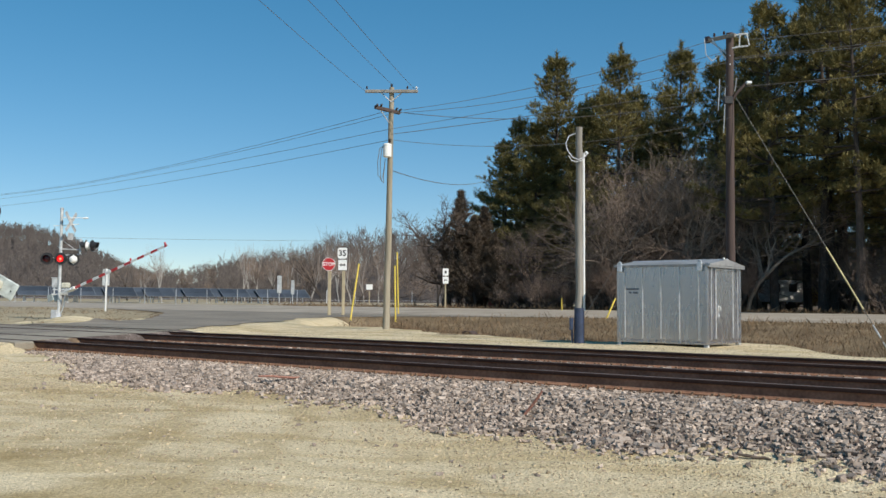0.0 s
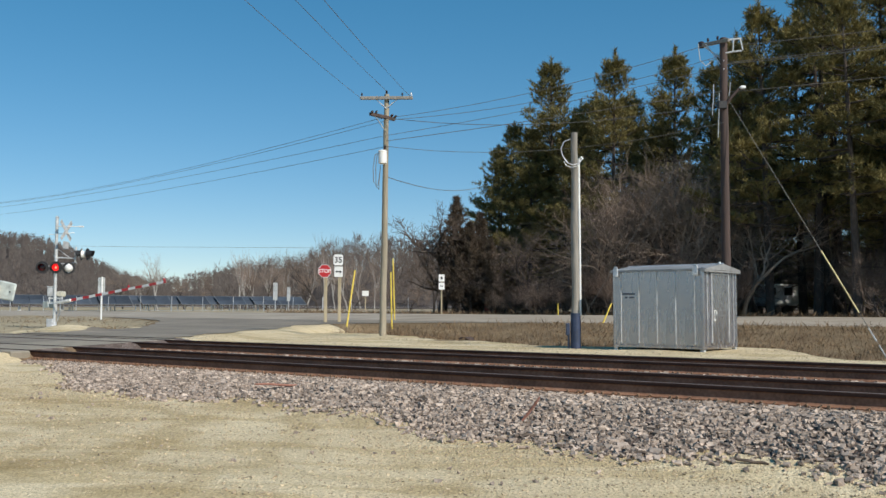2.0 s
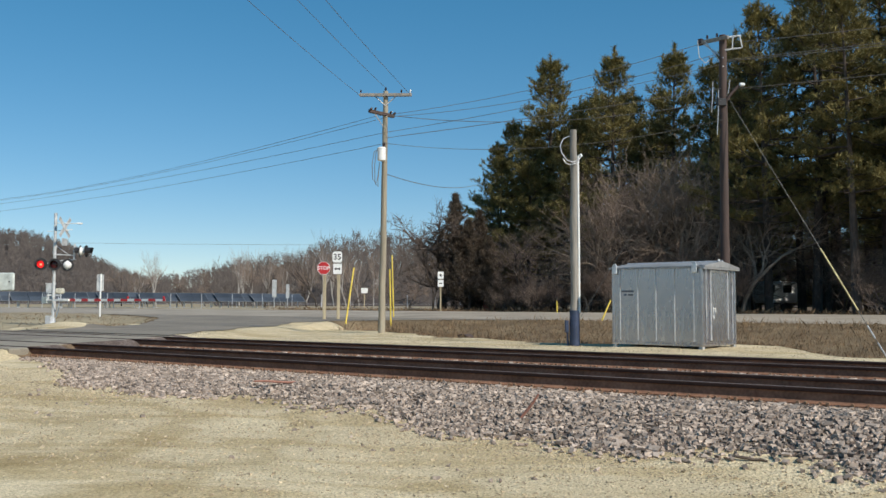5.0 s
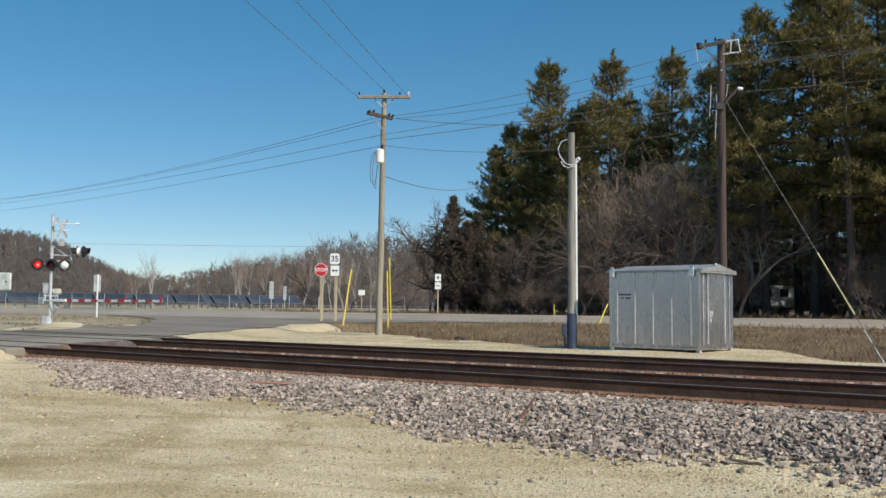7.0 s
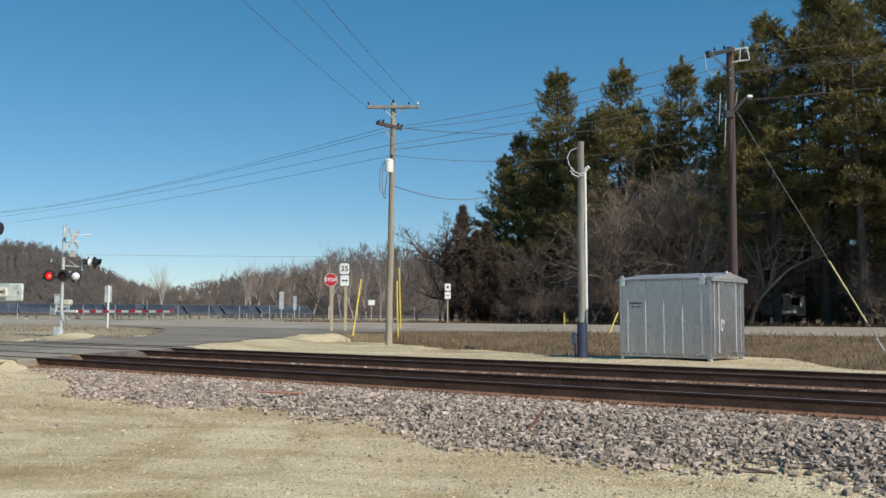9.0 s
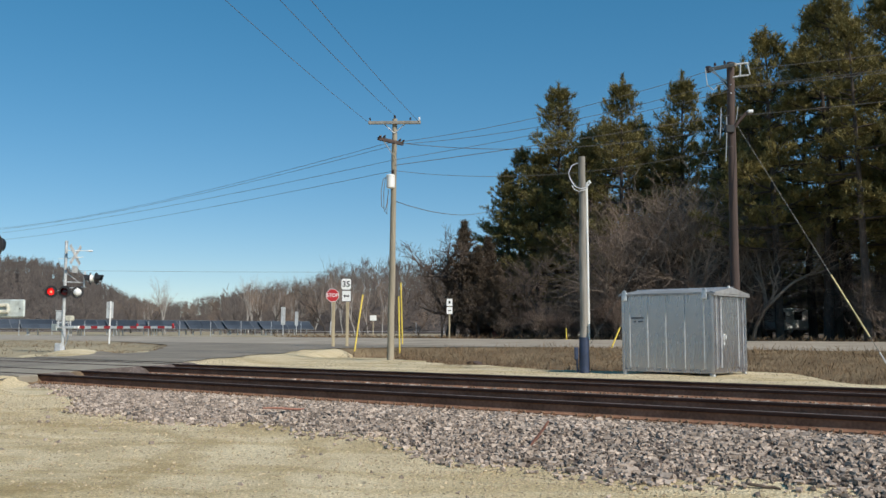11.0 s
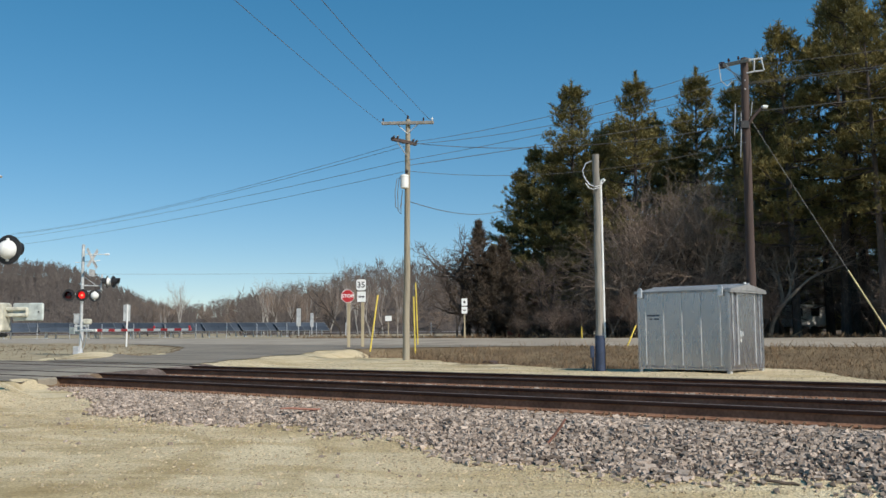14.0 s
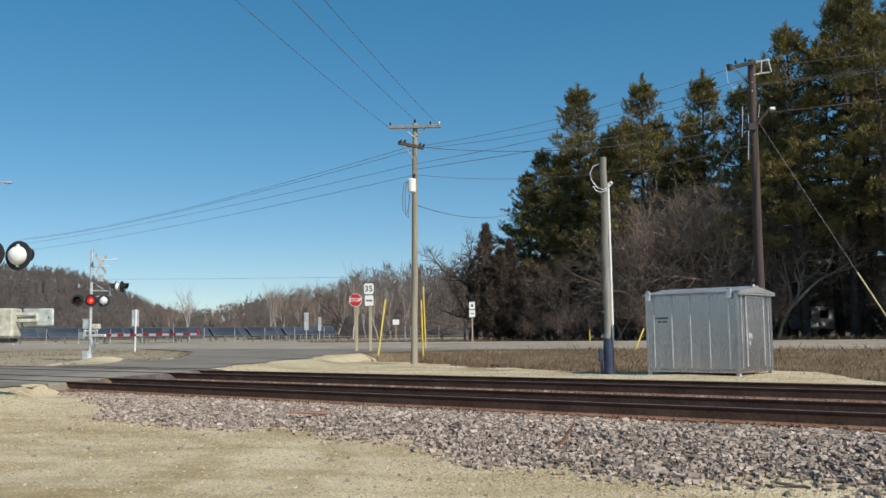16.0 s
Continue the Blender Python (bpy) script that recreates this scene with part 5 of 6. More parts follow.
def build_pine(seed, H, spread, bare, per=10, skip=0.16, fan=1.0):
    """White pine: irregular tiers of long boughs, each with flat plumes on its outer part, the tips swept up."""
    r = random.Random(seed)
    th = thing("pine_tree", pose(0, 0, 0), "tall dark green pine with layered plumes of needles", "pine tree", "pine wood")
    g = Geo()
    lean = Vector((r.uniform(-0.5, 0.5), r.uniform(-0.5, 0.5), 0))
    axis = [lean * (i / 10) ** 2 + Vector((0, 0, H * i / 10 * 0.98)) for i in range(11)]
    g.tube([axis[0] - Vector((0, 0, 0.8))] + axis, [0.34 * H / 20] + [0.29 * H / 20 * (1 - i / 10.6) + 0.012 for i in range(11)], 7)
    limbs = Geo()
    shoots = []
    # dead snags on the clear trunk
    for _ in range(int(H * bare * 3.0)):
        zz, a = r.uniform(1.0, H * bare + 2.5), r.uniform(0, 6.28)
        L = r.uniform(0.6, 2.6)
        limbs.tube([(0, 0, zz), (math.cos(a) * L * 0.6, math.sin(a) * L * 0.6, zz + r.uniform(-0.2, 0.2) * L), (math.cos(a) * L, math.sin(a) * L, zz + r.uniform(-0.3, 0.1) * L)], [0.035, 0.02, 0.008], 3, False)
    z = H * bare
    while z < H * 0.97:
        f = (z - H * bare) / (H * (1 - bare))
        reach = spread * min(1.0, 0.75 + f * 1.2) * (1 - f) ** 0.85 * r.uniform(0.75, 1.12) + 0.06
        here = lean * (z / H) ** 2 + Vector((0, 0, z))
        n = r.randint(4, 6) + (1 if f > 0.6 else 0)
        a0 = r.uniform(0, 6.28)
        for k in range(n):
            if r.random() < skip * (1.7 if f < 0.35 else 1.0 if f < 0.75 else 0.3):
                continue
            a = a0 + 6.283 * k / n + r.uniform(-0.4, 0.4)
            L = reach * r.uniform(0.55, 1.2)
            rise = r.uniform(-0.10, 0.14) + 0.75 * f ** 1.6
            out = Vector((math.cos(a), math.sin(a), 0))
            side = Vector((-out.y, out.x, 0))
            start = here + Vector((0, 0, r.uniform(-0.25, 0.25)))
            mid = start + out * L * 0.55 + side * r.uniform(-0.1, 0.1) * L + Vector((0, 0, L * (rise * 0.45 - 0.03)))
            tip = start + out * L + side * r.uniform(-0.15, 0.15) * L + Vector((0, 0, L * rise + 0.10 * L))
            limbs.tube([start, mid, tip], [0.03 + 0.012 * L, 0.018 + 0.006 * L, 0.008], 4, False)
            t0 = 0.38 if f < 0.5 else 0.22
            m = max(3, int(L * (1 - t0) / 0.30))
            for j in range(m):
                t = t0 + (1.0 - t0) * (j + r.random()) / m
                p = start.lerp(mid, t / 0.55) if t < 0.55 else mid.lerp(tip, (t - 0.55) / 0.45)
                wide = fan * (0.20 + L * 0.27 * math.sin(min(1.0, (1.15 - t) * 1.7) * math.pi / 2))
                # one side spray to each hand, of several shoots
                for s in (-1, 1):
                    if r.random() < 0.12:
                        continue
                    w = wide * r.uniform(0.5, 1.25)
                    for q in range(max(2, int(w / 0.21))):
                        v = (q + r.random()) * 0.21
                        pp = p + side * s * v + out * v * 0.55 + Vector((0, 0, 0.10 * v + r.uniform(-0.08, 0.30) * (1 - 0.6 * v / (w + 0.2))))
                        d = (out * 0.65 + side * s * 0.45 + Vector((r.gauss(0, 0.25), r.gauss(0, 0.25), 0.38 + 0.5 * f + r.uniform(0, 0.3)))).normalized()
                        shoots.append((pp.x, pp.y, pp.z, d.x, d.y, d.z, r.uniform(0.2, 0.42)))
        z += r.uniform(0.85, 1.6) * (1.0 if f < 0.5 else 0.68 if f < 0.8 else 0.40)
    for k in range(22):
        p = axis[-1] + Vector((0, 0, 0.085 * k - 1.1))
        a = k * 2.4
        w = 0.55 - 0.022 * k
        shoots.append((p.x, p.y, p.z, math.cos(a) * w, math.sin(a) * w, 0.85, 0.4))
    part("trunk", g, BARK, th)
    tagged(part("branching", limbs, BARK, th, smooth=0), kind="stuff")
    cg = Geo()
    cg.v = needles(shoots, seed, per).tolist()
    cg.f = [(i, i + 1, i + 2) for i in range(0, len(cg.v), 3)]
    cg.mi = [0] * len(cg.f)
    tagged(part("crown", cg, NEEDLE, th, smooth=0), kind="stuff")
    return th


def grow(g, tw, p, d, L, rad, depth, r, droop, wide, crook):
    """Bare branching limb: g takes the thick wood, tw the twigs."""
    k = 1 if depth == 0 else 3
    rad = max(rad, 0.0075)
    pts, rr = [p], [rad]
    dd = d.copy()
    for i in range(k):
        dd = (dd + Vector((r.gauss(0, crook), r.gauss(0, crook), r.gauss(0.03 - droop, crook * 0.75)))).normalized()
        pts.append(pts[-1] + dd * L / k)
        rr.append(rad * (1 - 0.42 * (i + 1) / k))
    (g if rad > 0.035 else tw).tube(pts, rr, 6 if rad > 0.08 else (4 if rad > 0.03 else 3), False)
    if depth == 0:
        return
    n = r.randint(2, 3) + (1 if depth > 2 else 0)
    for i in range(n):
        t = r.uniform(0.35, 1.0)
        j = min(k - 1, int(t * k))
        q = pts[j].lerp(pts[j + 1], t * k - j)
        side = Vector((r.gauss(0, 1), r.gauss(0, 1), r.gauss(0.15, 0.7))).normalized()
        nd = (dd * (1.0 - wide) + side * wide + Vector((0, 0, 0.12))).normalized()
        grow(g, tw, q, nd, L * r.uniform(0.55, 0.8), rr[j] * r.uniform(0.5, 0.68), depth - 1, r, droop, wide, crook)
    grow(g, tw, pts[-1], dd, L * r.uniform(0.6, 0.8), rr[-1] * 0.85, depth - 1, r, droop, wide, crook)


def build_bare(seed, H, depth=5, wide=0.55, label="bare grey-brown deciduous tree in winter", rad=None, droop=0.0, lean=0.0, bark=BARK, twig=TWIG, crook=0.2, stem=0.36):
    r = random.Random(seed)
    th = thing("bare_tree", pose(0, 0, 0), label, "bare tree", "bare trees")
    g, tw = Geo(), Geo()
    rad = rad or H * 0.016
    grow(g, tw, Vector((0, 0, -0.3)), Vector((lean, 0, 1)).normalized(), H * stem, rad, depth, r, droop, wide, crook)
    top = max(p[2] for q in (g, tw) for p in q.v)
    for q in (g, tw):
        q.v = [(x * H / top, y * H / top, z * H / top) for x, y, z in q.v]
    part("trunk", g, bark, th, smooth=50)
    tagged(part("crown", tw, twig, th, smooth=0), kind="stuff")
    return th


def build_cedar(seed, H):
    r = random.Random(seed)
    th = thing("cedar_tree", pose(0, 0, 0), "narrow dusky brown-green red cedar", "cedar tree", "cedars")
    g = Geo()
    g.tube([(0, 0, -0.3), (0.05, 0, H * 0.5), (0, 0.05, H)], [0.14, 0.09, 0.01], 6)
    vs, fs = [], []
    z = 0.6
    while z < H:
        f = z / H
        R = H * 0.30 * min(1.0, 1.25 * (1 - f)) ** 1.0 * r.uniform(0.6, 1.25) + 0.05
        for k in range(9):
            a = r.uniform(0, 6.28)
            L = R * r.uniform(0.5, 1.1)
            g.tube([(0, 0, z), (math.cos(a) * L, math.sin(a) * L, z + L * 0.7)], [0.02, 0.006], 3, False)
            for j in range(5):
                t = r.uniform(0.25, 1.05)
                tuft(vs, fs, Vector((math.cos(a) * L * t, math.sin(a) * L * t, z + L * 0.7 * t)), Vector((0, 0, 1)), r, 0.34, 9, 0.02)
        z += 0.22
    part("trunk", g, BARK, th, smooth=0)
    cg = Geo()
    cg.v, cg.f, cg.mi = vs, fs, [0] * len(fs)
    tagged(part("crown", cg, CEDAR, th, smooth=0), kind="stuff")
    return th


def plant(protos, spots, seed):
    """Sets copies of the model trees; the models themselves take the first spots."""
    r = random.Random(seed)
    for i, (which, x, y, s) in enumerate(spots):
        ob = protos[which]
        m = pose(x, y, ground_z(x, y) - 0.05, r.uniform(-1.5, 1.5), r.uniform(-1.5, 1.5), r.uniform(0, 360))
        if not ob.get("used"):
            ob.matrix_basis = m
            ob.scale = (s, s, s)
            ob["used"] = True
        else:
            c = copy_thing(ob, m)
            c.scale = (s, s, s)


pines = [build_pine(21, 20.0, 6.4, 0.20, 13, 0.05), build_pine(22, 20.0, 4.8, 0.22, 13, 0.08), build_pine(23, 20.0, 5.6, 0.38, 12, 0.24),
         build_pine(24, 20.0, 4.2, 0.34, 8, 0.12), build_pine(27, 20.0, 5.4, 0.31, 12, 0.14), build_pine(29, 20.0, 5.6, 0.04, 7, 0.05, 1.1)]
# model, x, y, height of the top over the eye
PINES = [(0, 9.4, 78.0, 21.1), (4, 6.1, 80.0, 16.0), (4, 4.9, 77.0, 12.6), (0, 4.9, 80.0, 14.0), (5, 4.4, 79.5, 9.5), (5, 7.0, 78.5, 10.5), (0, 7.3, 76.5, 15.0), (4, 10.2, 75.0, 14.5), (1, 13.3, 70.0, 19.5), (3, 11.2, 73.0, 16.4), (1, 18.3, 72.0, 20.8), (3, 16.4, 76.0, 17.8),
         (4, 20.3, 69.0, 18.3), (2, 21.5, 64.0, 19.4), (4, 22.0, 61.0, 20.4), (2, 24.8, 60.0, 22.6), (4, 27.2, 64.0, 23.2), (2, 25.6, 56.0, 19.6), (1, 29.0, 59.0, 22.8), (4, 29.8, 56.0, 21.0),
         (2, 31.5, 62.0, 23.5), (4, 33.5, 57.0, 21.5), (1, 27.0, 68.0, 22.0), (3, 30.5, 70.0, 23.0), (2, 35.5, 64.0, 23.0), (0, 36.5, 55.0, 21.0), (3, 23.2, 71.0, 20.0), (3, 33.0, 75.0, 21.0),
         (3, 38.0, 70.0, 22.0), (2, 27.6, 51.5, 17.0), (4, 41.0, 60.0, 22.0), (3, 20.0, 79.0, 19.0), (3, 26.0, 80.0, 20.0), (3, 9.8, 78.0, 13.0), (4, 10.6, 71.5, 15.0), (4, 15.8, 73.0, 14.5), (2, 12.4, 76.0, 13.0),
         # this row stands unseen right of the view, added to shade the wood
         (2, 38.5, 48.0, 20.0), (4, 42.0, 52.0, 22.0), (1, 45.0, 44.0, 20.0), (2, 47.0, 57.0, 22.0), (0, 50.0, 50.0, 21.0), (3, 43.0, 63.0, 22.0), (4, 54.0, 44.0, 21.0), (4, 36.0, 50.5, 21.0), (0, 40.0, 47.5, 22.0), (4, 43.0, 45.5, 21.5), (0, 47.5, 42.5, 22.0), (4, 50.5, 40.0, 21.0), (0, 54.0, 38.0, 22.0), (4, 58.0, 35.0, 21.0), (4, 33.2, 52.3, 20.0),
         (2, 37.0, 79.0, 21.0), (4, 30.0, 86.0, 19.0), (2, 22.0, 88.0, 18.0), (1, 42.0, 86.0, 20.0)]
# more pines in depth, added to darken the wood by shutting out sky
rp = random.Random(15)
for k in range(34):
    x = rp.uniform(10.0, 62.0)
    PINES.append((rp.choice((2, 3, 4)), x, max(52.0, 88.0 - 0.6 * x) + rp.uniform(0, 24), rp.uniform(15.0, 20.0)))
# young pines thicken the back of the wood, added to block sky light
for k in range(30):
    x = rp.uniform(8.0, 58.0)
    PINES.append((5, x, max(60.0, 96.0 - 0.6 * x) + rp.uniform(0, 14), rp.uniform(12.0, 17.0)))
plant(pines, [(w, x, y, (top + 1.0 - ground_z(x, y)) / 20.0) for w, x, y, top in PINES], 5)
bares = [build_bare(31, 12.0, 5, crook=0.25), build_bare(32, 10.0, 5, 0.62, crook=0.28), build_bare(33, 13.0, 5, 0.48), build_bare(34, 8.0, 5, 0.7, "tangled bare brushy tree", rad=0.12, crook=0.3, twig=BROWNTWIG),
         build_bare(52, 9.6, 5, 0.64, "old spreading bare oak with crooked limbs", rad=0.40, crook=0.27, stem=0.26, twig=DARKTWIG),
         build_bare(37, 12.0, 5, 0.6, "bare tree at the edge of the wood, limbs painted pale for sunlight", rad=0.17, crook=0.33, bark=SUNBARK, twig=SUNTWIG),
         build_bare(38, 8.0, 4, 0.65, "tangled bare brush deep in the wood", rad=0.13, crook=0.3)]
r = random.Random(77)
spots = [(4, 0.1, 77.5, 0.85), (2, 5.4, 77.0, 0.9), (3, 4.6, 74.0, 0.7)]
# trees at the front of the wood, sunlight painted into their bark and twigs
for x, y, sc in ((12.6, 63.5, 0.82), (14.9, 63.0, 1.08), (16.6, 62.0, 1.14), (18.3, 61.5, 0.95), (19.9, 60.5, 0.85), (10.6, 65.0, 0.5)):
    spots.append((5, x, y, sc))
for k in range(60):
    x = r.uniform(4.5, 36.0)
    y = 71.0 - 0.70 * x + r.uniform(0.5, 12.0)
    spots.append((r.choice((0, 1, 2, 3, 3, 1)), x, y, r.uniform(0.6, 1.05) * (1.0 if x < 21 else 0.75)))
for k in range(10):
    spots.append((r.choice((0, 1, 2)), 15.6 + r.uniform(-3.5, 4), 63.5 + r.uniform(-1, 4), r.uniform(0.85, 1.12)))
for k in range(40):
    x = r.uniform(5.0, 50.0)
    spots.append((6, x, 80.0 - 0.70 * x + r.uniform(2.0, 16.0), r.uniform(0.6, 1.0)))
for k in range(18):
    x = r.uniform(5.0, 20.0)
    spots.append((r.choice((3, 3, 1)), x, 71.0 - 0.70 * x + r.uniform(0.3, 2.2), r.uniform(0.40, 0.7)))
# a gap in the brush towards the trailer
spots = [s for s in spots if not 0.352 < s[1] / s[2] < 0.388]
# few bushes stand among the tall trunks, and under the great pine the brush stays low
spots = [s for k, s in enumerate(spots) if s[1] / s[2] < 0.34 or s[0] == 6 or k % 5 < 2]
spots = [(w, x, y, sc * (0.62 if 0.06 < x / y < 0.16 and w != 4 else 1.0)) for w, x, y, sc in spots]
plant(bares, spots, 6)
old_oak = build_bare(61, 9.4, 6, 0.60, "old dark-trunked oak with crooked bare limbs arching out", rad=0.42, lean=-0.30, crook=0.24, stem=0.24, twig=DARKTWIG)
old_oak.matrix_basis = pose(3.2, 77.0, ground_z(3.2, 77.0) - 0.05)
cedar = build_cedar(41, 7.8)
cspots = [(0, 0.95, 74.2, 1.26), (0, 2.3, 73.5, 0.98), (0, 3.9, 72.5, 0.8), (0, 3.3, 75.0, 1.1)]
plant([cedar], cspots, 7)


# ---- distant woods and bluffs ----
def far_tree(vs, fs, p, h, r, twigs):
    w = p[1] * 0.00022
    lean = r.uniform(-0.06, 0.06) * h
    k = len(vs)
    vs += [(p[0] - w, p[1], p[2]), (p[0] + w, p[1], p[2]), (p[0] + lean, p[1], p[2] + h * 0.95)]
    fs.append((k, k + 1, k + 2))
    for _ in range(twigs):
        t = r.uniform(0.25, 0.9)
        bx, bz = p[0] + lean * t, p[2] + h * t
        a = r.uniform(0, 6.28)
        L = h * r.uniform(0.14, 0.34) * (1.15 - t * 0.5)
        dx, dy, dz = math.cos(a) * L * 0.75, math.sin(a) * L * 0.75, L * r.uniform(0.35, 1.0)
        q = w * r.uniform(0.7, 1.6)
        k = len(vs)
        vs += [(bx, p[1], bz - q), (bx, p[1], bz + q), (bx + dx, p[1] + dy, bz + dz)]
        vs += [(bx + dx * 0.4 - q, p[1] + dy * 0.4, bz + dz * 0.4), (bx + dx * 0.4 + q, p[1] + dy * 0.4, bz + dz * 0.4), (bx + dx * 0.5 + r.uniform(-1, 1) * L * 0.4, p[1] + dy * 0.6, bz + dz + L * 0.25)]
        fs += [(k, k + 1, k + 2), (k + 3, k + 4, k + 5)]


def hill(name, crest_y, depth, crest, label, n_trees, th, seed, twigs=14):
    """A wooded ridge whose crest stands crest_y away: rows of crest give bearing and rise, both as slopes from the eye."""
    g = Geo()
    nx, ny = 70, 10
    tb, tr = [c[0] for c in crest], [c[1] for c in crest]

    def z(b, v):
        top = max(0.4, float(np.interp(b, tb, tr)) * crest_y + 1.0 - th * 1.0)
        return top * math.sin(min(1.0, v) * math.pi / 2) ** 1.2 + math.sin(b * 25 + v * 3) * 0.6 * v

    def place(b, v):
        y = crest_y - depth * (1 - v)
        return b * y, y, z(b, v)

    for j in range(ny + 1):
        for i in range(nx + 1):
            g.v.append(place(tb[0] + (tb[-1] - tb[0]) * i / nx, j / ny))
    for j in range(ny):
        for i in range(nx):
            q = j * (nx + 1) + i
            g.f.append((q, q + 1, q + nx + 2, q + nx + 1))
            g.mi.append(0)
    tagged(part(name, g, HILLSIDE, smooth=80), label, "hillside", kind="structure")
    vs, fs = [], []
    r = random.Random(seed)
    for _ in range(n_trees):
        p = place(r.uniform(tb[0], tb[-1]), r.random() ** 0.8)
        far_tree(vs, fs, (p[0], p[1], p[2] - 0.3), th * r.uniform(0.6, 1.15), r, twigs)
    cg = Geo()
    cg.v, cg.f, cg.mi = vs, fs, [0] * len(fs)
    tagged(part("distant_trees", cg, FARWOOD, smooth=0), "grey-brown bare woods on the distant slope", "woodland", kind="stuff")


hill("bluff", 520.0, 130.0, [(-0.75, 0.10), (-0.60, 0.090), (-0.49, 0.081), (-0.455, 0.079), (-0.42, 0.070), (-0.39, 0.057), (-0.36, 0.041), (-0.33, 0.029), (-0.30, 0.02)], "steep wooded river bluff", 4200, 9.0, 3, 16)
hill("far_ridge", 760.0, 120.0, [(-0.40, 0.02), (-0.32, 0.030), (-0.28, 0.033), (-0.25, 0.040), (-0.22, 0.044), (-0.15, 0.046), (0.05, 0.046)], "low wooded ridge far off", 1800, 13.0, 4)
hill("wooded_rise", 300.0, 90.0, [(-0.25, 0.030), (-0.22, 0.046), (-0.19, 0.050), (-0.16, 0.052), (-0.13, 0.070), (-0.10, 0.076), (-0.06, 0.074), (0.0, 0.07), (0.3, 0.07), (0.7, 0.07)], "low rise of bare woods", 2000, 11.0, 5, 30)
# tall pale single trees before the woods
for i, (x, y, s) in enumerate(((-38.0, 175.0, 0.95), (-33.0, 170.0, 0.9), (-29.5, 172.0, 0.95), (-24.5, 165.0, 0.85), (-20.5, 150.0, 1.05), (-13.5, 140.0, 1.05), (-16.0, 155.0, 1.0), (-9.0, 135.0, 1.1), (-6.5, 120.0, 0.9),
                               (-66.0, 200.0, 1.0), (-72.0, 205.0, 0.9), (-48.0, 185.0, 0.9), (-54.0, 190.0, 0.8), (-44.0, 178.0, 0.85), (-4.0, 112.0, 0.8), (-1.0, 105.0, 0.85), (1.5, 98.0, 0.9))):
    c = copy_thing(bares[(0, 2, 1)[i % 3]], pose(x, y, 0.3, 0, 0, i * 77.0))
    c.scale = (s * 0.7, s * 0.7, s * 0.8)

pale = build_bare(36, 14.0, 4, 0.42, "tall bare tree with pale bark before the woods", rad=0.24, bark=PALEBARK, twig=TWIG)
pale.matrix_basis = pose(-47.0, 150.0, 0.3, 0, 0, 20)
for i, (b, y, s) in enumerate(((-0.222, 200.0, 1.05), (-0.214, 190.0, 0.95), (-0.205, 210.0, 1.1), (-0.190, 190.0, 1.0), (-0.178, 200.0, 0.95), (-0.150, 170.0, 0.9), (-0.132, 175.0, 1.25), (-0.118, 160.0, 0.9),
                               (-0.104, 150.0, 0.95), (-0.090, 160.0, 0.9), (-0.33, 230.0, 0.75), (-0.34, 240.0, 0.85), (-0.17, 220.0, 0.9), (-0.075, 150.0, 0.85))):
    c = copy_thing(pale, pose(b * y, y, 0.2, 0, 0, i * 53.0))
    c.scale = (s * 0.42, s * 0.42, s * 0.9)
pale.scale = (0.42, 0.42, 0.7)


# ---- loose stones ----
def stones(name, pts, sizes, mat, label, category, seed, flat=0.75):
    """Many small angular stones gathered in one mesh."""
    rg = np.random.default_rng(seed)
    block = np.array([(x, y, z) for x in (-1, 1) for y in (-1, 1) for z in (-1, 1)], float) * 0.72
    tri = np.array([(0, 1, 3), (0, 3, 2), (4, 6, 7), (4, 7, 5), (0, 4, 5), (0, 5, 1), (2, 3, 7), (2, 7, 6), (0, 2, 6), (0, 6, 4), (1, 5, 7), (1, 7, 3)])
    n = len(pts)
    v = np.repeat(block[None], n, 0) * rg.uniform(0.55, 1.3, (n, 8, 1)) + rg.normal(0, 0.16, (n, 8, 3))
    v = v * np.stack([rg.uniform(0.7, 1.6, n), rg.uniform(0.6, 1.2, n), rg.uniform(flat - 0.3, flat + 0.2, n)], 1)[:, None, :]
    a = rg.uniform(0, 6.283, n)
    b = rg.normal(0, 0.8, n)
    ca, sa, cb, sb = np.cos(a), np.sin(a), np.cos(b), np.sin(b)
    x, y, z = v[..., 0], v[..., 1], v[..., 2]
    y, z = y * cb[:, None] - z * sb[:, None], y * sb[:, None] + z * cb[:, None]
    x, y = x * ca[:, None] - y * sa[:, None], x * sa[:, None] + y * ca[:, None]
    v = np.stack([x, y, z], -1) * np.asarray(sizes)[:, None, None] + np.asarray(pts)[:, None, :]
    f = (tri[None] + (np.arange(n) * 8)[:, None, None]).reshape(-1, 3)
    me = bpy.data.meshes.new(name)
    me.vertices.add(n * 8)
    me.vertices.foreach_set("co", v.reshape(-1).astype(np.float32))
    me.loops.add(len(f) * 3)
    me.loops.foreach_set("vertex_index", f.reshape(-1).astype(np.int32))
    me.polygons.add(len(f))
    me.polygons.foreach_set("loop_start", np.arange(0, len(f) * 3, 3, dtype=np.int32))
    me.update(calc_edges=True)
    me.validate()
    me.shade_flat()
    me.materials.append(mat)
    return tagged(new(name, me), label, category, kind="stuff")


def scatter(count, u0, u1, n0, n1, seed, keep=None, lift=0.0):
    rg = np.random.default_rng(seed)
    u, n = rg.uniform(u0, u1, count), rg.uniform(n0, n1, count)
    if keep is not None:
        k = keep(u, n, rg)
        u, n = u[k], n[k]
    z = height(u, n) + lift
    return np.stack([u * UX + n * NX, u * UY + n * NY, z], 1), u, n, rg


